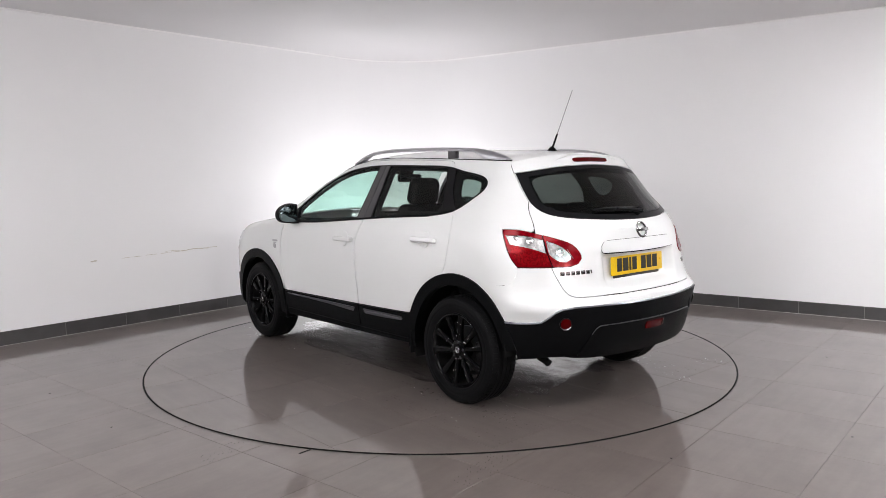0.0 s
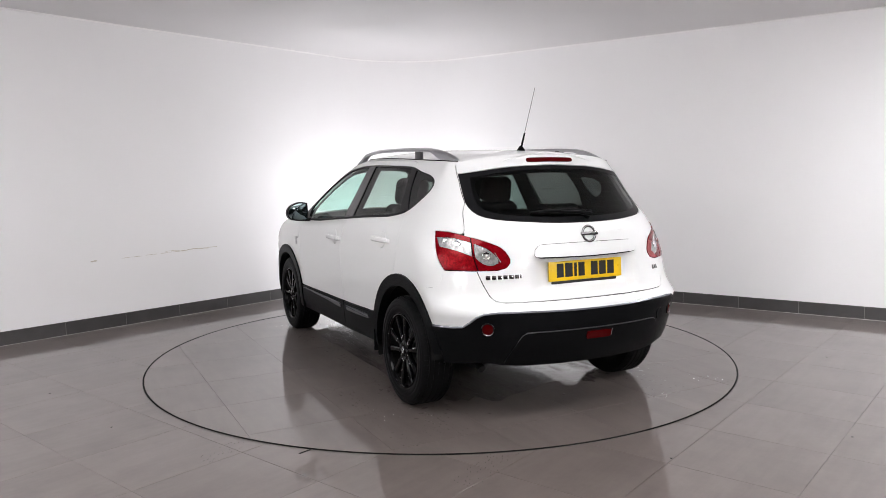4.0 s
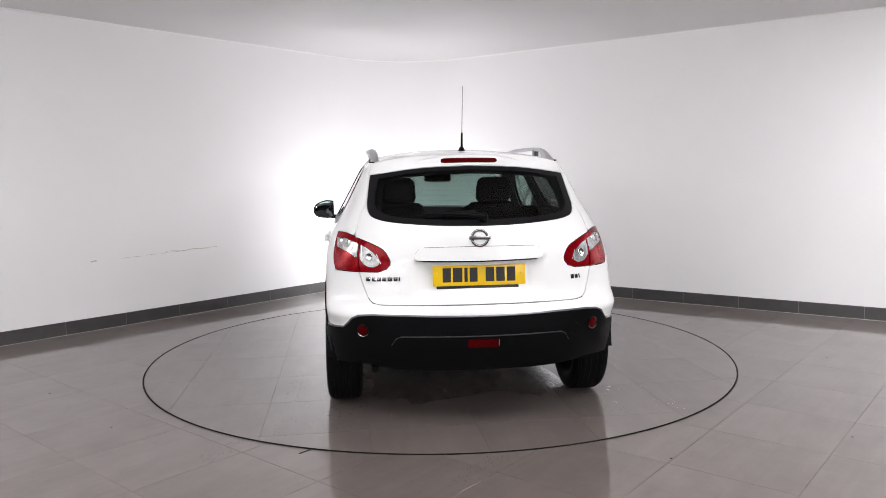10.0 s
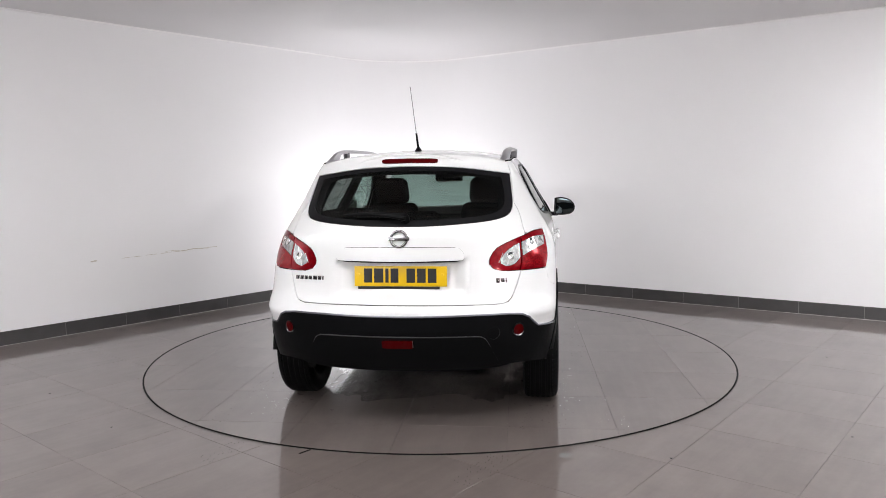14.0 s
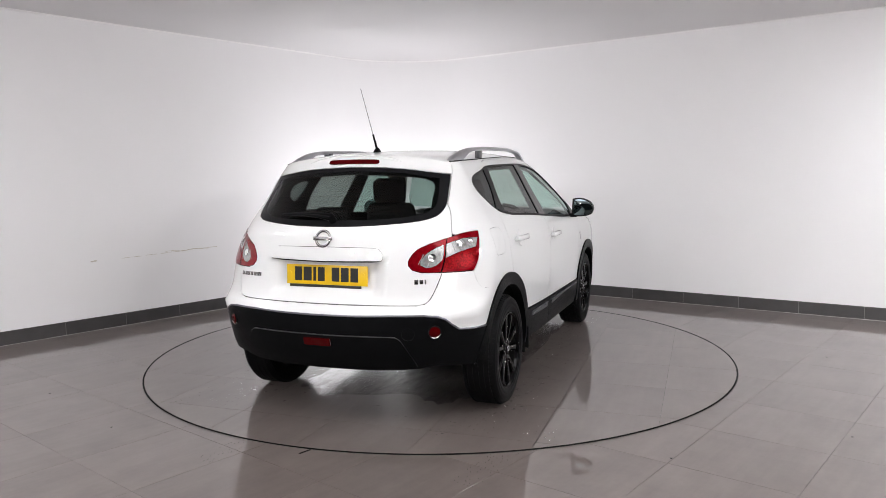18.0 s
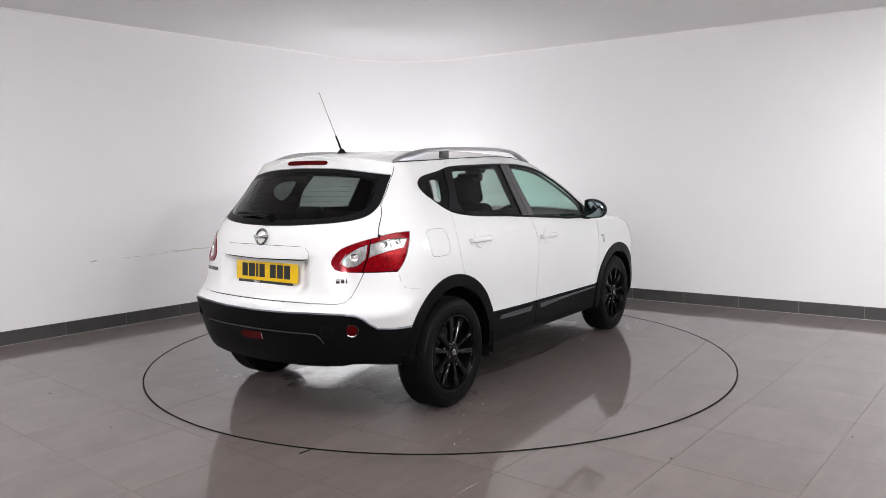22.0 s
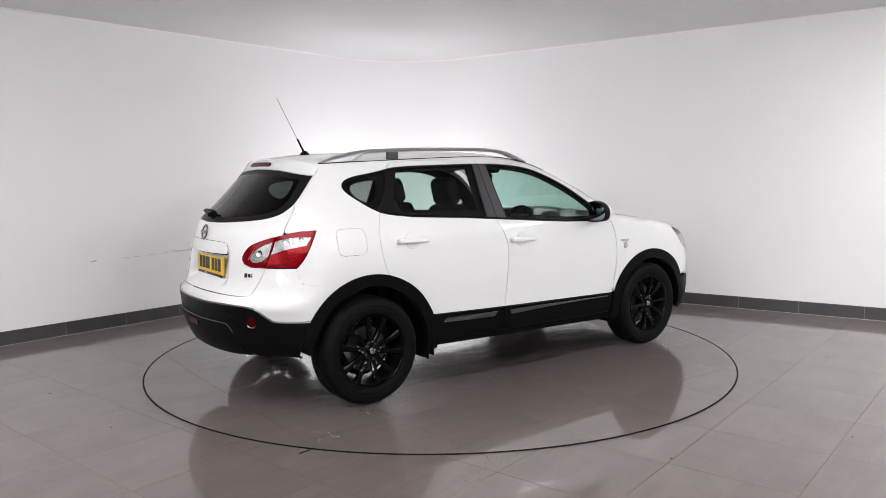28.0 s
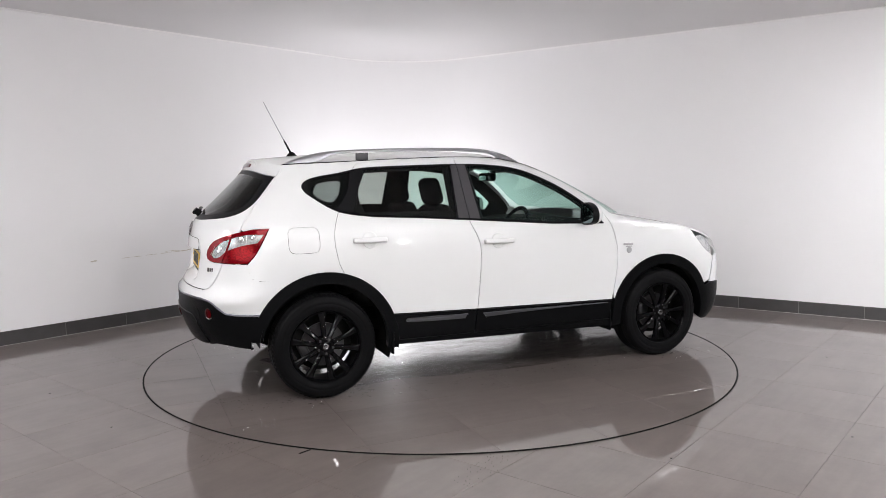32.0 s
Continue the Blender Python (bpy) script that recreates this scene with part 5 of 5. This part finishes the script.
def torus(r, t, m):
    bm = bmesh.new()
    n, k = 40, 10
    rings = [[bm.verts.new(m @ Vector(((r + t * math.cos(2 * math.pi * j / k)) * math.cos(2 * math.pi * i / n), (r + t * math.cos(2 * math.pi * j / k)) * math.sin(2 * math.pi * i / n), t * 0.7 * math.sin(2 * math.pi * j / k)))) for j in range(k)] for i in range(n)]
    for i in range(n):
        for j in range(k):
            bm.faces.new((rings[i][j], rings[(i + 1) % n][j], rings[(i + 1) % n][(j + 1) % k], rings[i][(j + 1) % k]))
    return bm


# ---- wheels: z of the wheel's own space points outwards ----
def build_wheel():
    wheel = empty("wheel")
    R, half_w = 0.345, 0.108
    prof = [(0.232, 0.085), (0.240, 0.098), (0.246, 0.104), (0.252, 0.1035), (0.258, 0.1065), (0.280, 0.1085), (0.284, 0.107), (0.288, 0.1085), (0.306, 0.1075), (0.311, 0.1045), (0.316, 0.105), (0.324, 0.102), (0.337, 0.088), (0.3425, 0.072), (0.345, 0.04), (0.3452, 0.0), (0.345, -0.04), (0.3425, -0.072), (0.335, -0.092), (0.30, -0.108), (0.25, -0.104), (0.232, -0.09)]
    bm = lathe([(r, h) for r, h in prof], 96)
    part("tyre", bm, TYRE, wheel, "black rubber tyre")
    bm = bmesh.new()
    for i in range(72):
        a = 2 * math.pi * i / 72
        for k, (h, w) in enumerate(((0.082, 0.020), (-0.082, 0.020))):
            m = pose(0, 0, 0, 0, 0, math.degrees(a)) @ Matrix.Translation((0.3365, 0, h)) @ pose(0, 0, 0, 0, -32 if h > 0 else 32, 0)
            box((0.008, 0.017, 0.030), bm=bm, turn=m)
    for h in (-0.05, -0.018, 0.018, 0.05):
        lathe([(0.3445, h - 0.012), (0.3475, h - 0.010), (0.3475, h + 0.010), (0.3445, h + 0.012)], 72, bm)
    part("tread", bm, TYRE, wheel, "tyre tread blocks", smooth=False)
    # barrel and lip
    part("rim", lathe([(0.238, 0.096), (0.236, 0.101), (0.230, 0.102), (0.224, 0.094), (0.221, 0.082)], 80), RIM, wheel, "gloss black alloy rim")
    part("barrel", lathe([(0.221, 0.082), (0.216, 0.06), (0.212, -0.02), (0.222, -0.07), (0.238, -0.095)], 80), BARREL, wheel, "dark inner barrel")
    # ten tapered spokes in five pairs
    for i in range(10):
        base = 36 * i + (2 if i % 2 else -2)
        bm = bmesh.new()
        rows = []
        for r, w, h, t in ((0.040, 0.017, 0.082, 0.030), (0.075, 0.0145, 0.086, 0.028), (0.13, 0.0160, 0.090, 0.026), (0.19, 0.0205, 0.092, 0.024), (0.228, 0.029, 0.093, 0.020)):
            rows.append([bm.verts.new((r, y, z)) for y, z in ((-w, h - t), (-w, h - 0.007), (-w * 0.55, h), (w * 0.55, h), (w, h - 0.007), (w, h - t))])
        for a, b in zip(rows, rows[1:]):
            for j in range(6):
                bm.faces.new((a[j], a[(j + 1) % 6], b[(j + 1) % 6], b[j]))
        bm.faces.new(rows[0])
        bm.faces.new(rows[-1][::-1])
        bmesh.ops.transform(bm, matrix=pose(0, 0, 0, 0, 0, base), verts=bm.verts)
        part("spoke", bm, RIM, wheel, smooth=False)
    part("hub", lathe([(0, 0.070), (0.066, 0.070), (0.064, 0.082), (0.054, 0.088), (0.034, 0.088), (0.032, 0.082), (0, 0.082)], 40), RIM, wheel)
    part("centre_cap", lathe([(0, 0.094), (0.022, 0.093), (0.029, 0.089), (0.030, 0.082)], 32), RIM, wheel, "black centre cap")
    part("cap_ring", torus(0.016, 0.003, Matrix.Translation((0, 0, 0.093))), CHROME, wheel, "chrome ring on the cap")
    part("cap_bar", box((0.042, 0.008, 0.004), (0, 0, 0.095), 0.001), CHROME, wheel, "chrome bar on the cap")
    for i in range(5):
        a = radians(72 * i + 36)
        part("wheel_nut", lathe([(0, 0.092), (0.009, 0.091), (0.010, 0.084)], 6, m=Matrix.Translation((0.050 * math.cos(a), 0.050 * math.sin(a), 0))), STEEL, wheel, "steel wheel nut")
    part("brake_disc", lathe([(0.06, 0.010), (0.145, 0.010), (0.145, -0.012), (0.06, -0.012)], 48), STEEL, wheel, "grey brake disc")
    part("caliper", box((0.06, 0.12, 0.07), (-0.13, 0.02, 0.0), 0.015), STEEL, wheel, "grey brake caliper")
    # drops of water left on the wheel
    bm = bmesh.new()
    rng = random.Random(5)
    for i in range(70):
        r = 0.236 - 0.18 * rng.random() ** 1.6
        k = rng.randrange(10)
        if r < 0.225:
            a, h = radians(36 * k + (2 if k % 2 else -2)) + rng.uniform(-0.018, 0.018) / r, 0.0885
        else:
            a, h = rng.uniform(0, 6.283), 0.099
        q = 0.0012 + 0.0042 * rng.random() ** 2
        bmesh.ops.create_icosphere(bm, subdivisions=2, radius=q, matrix=Matrix.Translation((r * math.cos(a), r * math.sin(a), h)) @ Matrix.Diagonal((1, 1, 0.7, 1)))
    tagged(part("water", bm, DROP, wheel, "bright drops of water"), kind="stuff")
    return wheel


def build_wheels():
    wheel = build_wheel()
    wheel.parent = car
    first = True
    for x, s, turn in ((-1.155, 1, 10), (-1.155, -1, 25), (1.477, 1, 40), (1.477, -1, 5)):
        y = 0.770
        m = Matrix.Translation((x, s * y, 0.337)) @ pose(0, 0, 0, -90 * s, 0, 0) @ pose(0, 0, 0, 0, 0, turn)
        part("dust_shield", lathe([(0, -0.03), (0.198, -0.03), (0.198, -0.035), (0, -0.035)], 40, m=Matrix.Translation((x, s * y, 0.361)) @ pose(0, 0, 0, -90 * s, 0, 0)), INNER, car, "dark brake dust shield")
        if first:
            wheel.matrix_basis = m @ Matrix.Diagonal((0.9755, 0.9755, 1.0, 1.0))
            first = False
        else:
            copy_thing(wheel, m)


def build_underside():
    w1, w2 = 0.84, 0.50
    plan = [(-1.74, 0.40), (-1.64, w2), (-0.66, w2), (-0.64, w1), (0.98, w1), (1.00, w2), (1.95, w2), (2.10, 0.40)]
    plan = plan + [(x, -y) for x, y in plan[::-1]]
    part("floor_pan", prism(plan, 0.325, 0.42), INNER, car, "dark underbody", smooth=False)
    part("exhaust_box", box((0.22, 0.55, 0.14), (-1.58, -0.10, 0.355), 0.05, 3), INNER, car, "dark exhaust silencer")
    part("exhaust_pipe", tube([(-1.52, 0.46, 0.31), (-1.58, 0.57, 0.318), (-1.63, 0.585, 0.315), (-1.66, 0.585, 0.300)], [0.022, 0.022, 0.022, 0.023], 16), INNER, car, "dark exhaust tailpipe")
    part("rear_axle", tube([(-1.155, -0.72, 0.30), (-1.12, -0.4, 0.24), (-1.12, 0.4, 0.24), (-1.155, 0.72, 0.30)], 0.035), INNER, car, "dark rear axle")
    for s in (1, -1):
        for x in (-0.705, 1.005):
            part("mud_flap", box((0.014, 0.19, 0.15), (x, s * 0.785, 0.318), 0.005), PLASTIC, car, "black rubber mud flap")


def build_cabin():
    for s in (1, -1):
        seat = empty("front_seat", car)
        y = s * 0.365
        lean = pose(0, 0, 0, 0, -14, 0)
        part("cushion", box((0.52, 0.50, 0.18), (0.22, y, 0.62), 0.06, 3), CABIN, seat)
        bm = box((0.14, 0.48, 0.62), (0, 0, 0.31), 0.055, 4)
        for v in bm.verts:
            v.co.y *= 1 - 0.22 * max(0, (v.co.z - 0.3) / 0.32)
        bmesh.ops.transform(bm, matrix=Matrix.Translation((-0.06, y, 0.60)) @ lean, verts=bm.verts)
        part("backrest", bm, CABIN, seat, "dark cloth backrest")
        bm = box((0.10, 0.265, 0.20), (0, 0, 0), 0.045, 4)
        for v in bm.verts:
            v.co.y *= 1 - 0.16 * max(0.0, v.co.z / 0.1) ** 2
        bmesh.ops.transform(bm, matrix=Matrix.Translation((-0.225, y, 1.320 - 0.02)) @ lean, verts=bm.verts)
        part("headrest", bm, CABIN, seat, "dark padded headrest")
        part("headrest_post", tube([(-0.20, y - 0.055, 1.17), (-0.225, y - 0.055, 1.26)], 0.007), STEEL, seat)
        part("headrest_post", tube([(-0.20, y + 0.055, 1.17), (-0.225, y + 0.055, 1.26)], 0.007), STEEL, seat)
        part("cushion_base", box((0.40, 0.40, 0.16), (0.22, y, 0.47), 0.02), INNER, seat)
    bench = empty("rear_seat", car)
    part("cushion", box((0.50, 1.28, 0.20), (-0.62, 0, 0.62), 0.06, 3), CABIN, bench)
    bm = box((0.15, 1.26, 0.52), (0, 0, 0.26), 0.06, 3)
    bmesh.ops.transform(bm, matrix=Matrix.Translation((-0.90, 0, 0.62)) @ pose(0, 0, 0, 0, -18, 0), verts=bm.verts)
    part("backrest", bm, CABIN, bench)
    for y, z in ((0.40, 1.16), (0, 1.135), (-0.40, 1.16)):
        part("headrest", box((0.09, 0.24, 0.10), (-1.075, y, z), 0.04, 3), CABIN, bench, "low padded headrest")
    part("bench_base", box((0.5, 1.2, 0.2), (-0.62, 0, 0.46), 0.02), INNER, bench)
    part("parcel_shelf", box((0.48, 1.05, 0.02), (-1.40, 0, 1.03), 0.008), CABIN, car, "dark parcel shelf")
    # dashboard, wheel and mirror
    bm = box((0.55, 1.40, 0.30), (0.92, 0, 0.90), 0.09, 4)
    part("dashboard", bm, CABIN, car, "dark moulded dashboard")
    part("instrument_hood", box((0.20, 0.40, 0.10), (0.66, -0.36, 1.03), 0.045, 4), CABIN, car)
    steer = empty("steering_wheel", car)
    m = Matrix.Translation((0.46, -0.36, 0.985)) @ pose(0, 0, 0, 0, -66, 0)
    part("wheel_rim", torus(0.185, 0.017, m), CABIN, steer, "black steering wheel rim")
    part("wheel_boss", box((0.13, 0.16, 0.05), (0, 0, 0), 0.02, turn=m), CABIN, steer)
    part("wheel_spoke", box((0.03, 0.35, 0.022), (0, 0, 0), 0.006, turn=m), CABIN, steer)
    inside_mirror = empty("rear_view_mirror", car)
    part("mirror_shell", box((0.05, 0.235, 0.068), (0.42, 0.0, 1.395), 0.022, 3), TRIM, inside_mirror)
    part("mirror_face", box((0.004, 0.215, 0.052), (0.394, 0.0, 1.395), 0.0015), MIRROR, inside_mirror)
    part("mirror_stem", tube([(0.44, 0, 1.41), (0.52, 0, 1.455)], 0.013), TRIM, inside_mirror)
    part("sensor_pod", box((0.10, 0.16, 0.05), (0.50, 0, 1.452), 0.02), TRIM, inside_mirror)


pane_clear = pane("clear_glass", (0.92, 0.93, 0.93))
build_body()
build_fittings()
build_wheels()
build_underside()
build_cabin()

# ---- marks on the wall and floor ----
def marks():
    d = (CORNER - LEFT_END).normalized()
    inward = Vector((d.y, -d.x))
    rng = random.Random(3)
    bm = bmesh.new()

    def stroke(pts, w):
        rows = []
        for (along_wall, z), k in zip(pts, w):
            p = LEFT_END + d * along_wall + inward * 0.0015
            rows.append((bm.verts.new((p.x, p.y, z - k)), bm.verts.new((p.x, p.y, z + k))))
        for a, b in zip(rows, rows[1:]):
            bm.faces.new((a[0], b[0], b[1], a[1]))
    n = 26
    for a, b in ((0, 5), (6, 9), (10, 19), (20, 26)):
        stroke([(4.80 + 1.05 * i / n, 0.655 + 0.03 * i / n + rng.uniform(-0.002, 0.002)) for i in range(a, b + 1)], [0.0016 + rng.uniform(-0.001, 0.001) for i in range(a, b + 1)])
    stroke([(5.25 + 0.5 * i / 12, 0.677 + 0.006 * math.sin(i)) for i in range(13)], [0.0035 * math.sin(math.pi * i / 12) + 0.0005 for i in range(13)])
    stroke([(4.50 + 0.06 * i / 4, 0.652 + rng.uniform(-0.003, 0.003)) for i in range(5)], [0.004, 0.006, 0.005, 0.006, 0.003])
    part("scuff_mark", bm, SCUFF, wall_main, "brown scuff scratched along the wall", smooth=False)
    # tread marks where cars drove on
    bm = bmesh.new()
    for x0, y0, ang, rows, length in ((0.14, -2.66, 58, 5, 0.62), (-1.17, -2.30, 62, 4, 0.45)):
        d = Vector((math.cos(radians(ang)), math.sin(radians(ang))))
        k = Vector((-d.y, d.x))
        for r in range(rows):
            for i in range(int(length / 0.020)):
                if rng.random() < 0.62:
                    continue
                p = Vector((x0, y0)) + d * (i * 0.020 + rng.uniform(-0.008, 0.008)) + k * (r * 0.030 + rng.uniform(-0.010, 0.010))
                box((0.008 + rng.uniform(0, 0.006), 0.0035, 0.0006), (p.x, p.y, TOP + 0.0004), bm=bm, turn=pose(0, 0, 0, 0, 0, ang + 25))
    prints = bmesh.new()
    for x0, x1, y0, count, chance in ((-1.85, -0.45, 1.02, 4, 0.72), (-1.80, -1.45, 0.70, 5, 0.75), (-1.75, -1.35, -0.95, 5, 0.8), (-0.3, 0.9, -1.15, 4, 0.86)):
        for q in range(count):
            for i in range(int((x1 - x0) / 0.026)):
                if rng.random() < chance:
                    continue
                box((0.004 + 0.012 * rng.random() ** 2, 0.003 + 0.007 * rng.random() ** 2, 0.0005), (x0 + i * 0.026 + rng.uniform(-0.008, 0.008), y0 + q * 0.034 + rng.uniform(-0.006, 0.006), 0.0003), bm=prints, turn=pose(0, 0, 0, 0, 0, 0))
    tagged(part("tyre_marks", prints, GRIME, turntable, "dark broken tyre prints", smooth=False), kind="stuff")
    tagged(part("tyre_marks", bm, GRIME, ground, "faint tyre tread marks", smooth=False), kind="stuff")
    bm = bmesh.new()
    for x, y in ((2.95, -0.42), (-2.62, -1.05), (1.15, -2.35), (-1.9, -1.75), (2.2, -2.1)):
        bmesh.ops.create_icosphere(bm, subdivisions=1, radius=0.006, matrix=Matrix.Translation((x, y, TOP + 0.001)) @ Matrix.Diagonal((1.3, 1, 0.3, 1)))
    tagged(part("grit", bm, RUBBER_RING, ground, "small dark bits of grit"), kind="stuff")
    bm = bmesh.new()
    box((0.014, 0.075, 0.0008), (-0.708, -2.178, TOP + 0.0006), bm=bm, turn=pose(0, 0, 0, 0, 0, -42))
    part("floor_notch", bm, RUBBER_RING, ground, "small dark notch in the floor", smooth=False)


def wet_patches():
    """Water that ran off the car: puddles and drops under it, on the turntable."""
    rng = random.Random(11)
    bm = bmesh.new()

    def blob(x, y, r, flat):
        n = 9 if r < 0.012 else 14
        k = [r * rng.uniform(0.65, 1.25) for _ in range(n)]
        stretch, turn = rng.uniform(1.0, 2.2), rng.uniform(0, 3.14)
        pts = []
        for i in range(n):
            a = 2 * math.pi * i / n
            u, v = k[i] * stretch * math.cos(a), k[i] * math.sin(a)
            pts.append((x + u * math.cos(turn) - v * math.sin(turn), y + u * math.sin(turn) + v * math.cos(turn)))
        lo = [bm.verts.new((px, py, 0.0002)) for px, py in pts]
        hi = [bm.verts.new((x + (px - x) * 0.8, y + (py - y) * 0.8, flat)) for px, py in pts]
        for i in range(n):
            bm.faces.new((lo[i], lo[(i + 1) % n], hi[(i + 1) % n], hi[i]))
        bm.faces.new(hi)

    for x in (-1.155, 1.477):
        for s in (1, -1):
            for i in range(60):
                blob(x + rng.gauss(0.12, 0.22), s * (0.76 + rng.gauss(0, 0.10)) - 0.045, rng.uniform(0.003, 0.014), 0.0009)
    for i in range(260):
        blob(rng.uniform(-1.6, 1.7), rng.choice((0.80, -0.88)) + rng.gauss(0, 0.05), rng.uniform(0.002, 0.007), 0.002)
    for i in range(110):
        blob(rng.uniform(-1.7, 1.2), rng.uniform(-0.7, 0.6), rng.uniform(0.003, 0.010), 0.0008)
    # film of water under the car; its grey tint also deepens the shade there
    edge = []
    for i in range(90):
        a = 2 * math.pi * i / 90
        ca, sa = math.cos(a), math.sin(a)
        k = 1 + 0.05 * math.sin(5 * a + 1) + 0.04 * math.sin(11 * a) + rng.uniform(-0.025, 0.025)
        edge.append((0.14 + 1.50 * k * math.copysign(abs(ca) ** 0.55, ca), -0.045 + 0.72 * k * math.copysign(abs(sa) ** 0.55, sa)))
    film = bmesh.new()
    film.faces.new([film.verts.new((x, y, 0.0006)) for x, y in edge])
    part("wet_film", film, WET, turntable, "wet film under the car, tinted to deepen the shade", smooth=False)
    beads = bmesh.new()
    for x0, y0, spread, count in ((-1.62, -1.30, 0.07, 9), (-1.67, -1.14, 0.05, 5), (-1.26, -1.08, 0.06, 5), (-0.95, -0.95, 0.10, 8), (0.91, -1.12, 0.05, 5), (1.55, -0.98, 0.10, 6), (-1.3, 0.95, 0.08, 6), (1.5, 0.90, 0.12, 6)):
        for i in range(count):
            q = 0.0012 + 0.003 * rng.random() ** 2
            bmesh.ops.create_icosphere(beads, subdivisions=2, radius=q, matrix=Matrix.Translation((x0 + rng.gauss(0, spread), y0 + rng.gauss(0, spread), 0.0005)) @ Matrix.Diagonal((1.3, 1, 0.8, 1)))
    for x0, y0, x1, y1, count in ((-1.18, -0.82, -1.85, -0.68, 90), (1.45, -0.85, 0.75, -0.88, 60), (-1.18, 0.75, -1.75, 0.90, 60), (1.45, 0.75, 0.9, 0.86, 50)):
        for i in range(count):
            f = rng.random() ** 0.8
            q = 0.0008 + 0.0018 * rng.random() ** 3
            bmesh.ops.create_icosphere(beads, subdivisions=1, radius=q, matrix=Matrix.Translation((x0 + (x1 - x0) * f + rng.gauss(0, 0.02), y0 + (y1 - y0) * f + rng.gauss(0, 0.03), 0.0004)) @ Matrix.Diagonal((1.3, 1, 0.8, 1)))
    tagged(part("water", beads, DROP, turntable, "bright beads of water"), kind="stuff")
    tagged(part("water", bm, WATER, turntable, "drops and streaks of water", angle=30), kind="stuff")


marks()
wet_patches()
lay_turntable()
lay_floor()


# ---- what moves: the turntable and the car on it turn together ----
def heading(t):
    return 129.653 - 3.4221 * t + 0.0017716 * t * t


def motions():
    walk(turntable, [(float(t), pose(*AXIS, 0, 0, heading(t))) for t in range(0, 33)])
    walk(car, [(float(t), pose(*AXIS, 0, 0, heading(t)) @ Matrix.Translation((0, -0.036, 0.0))) for t in range(0, 33)])


motions()
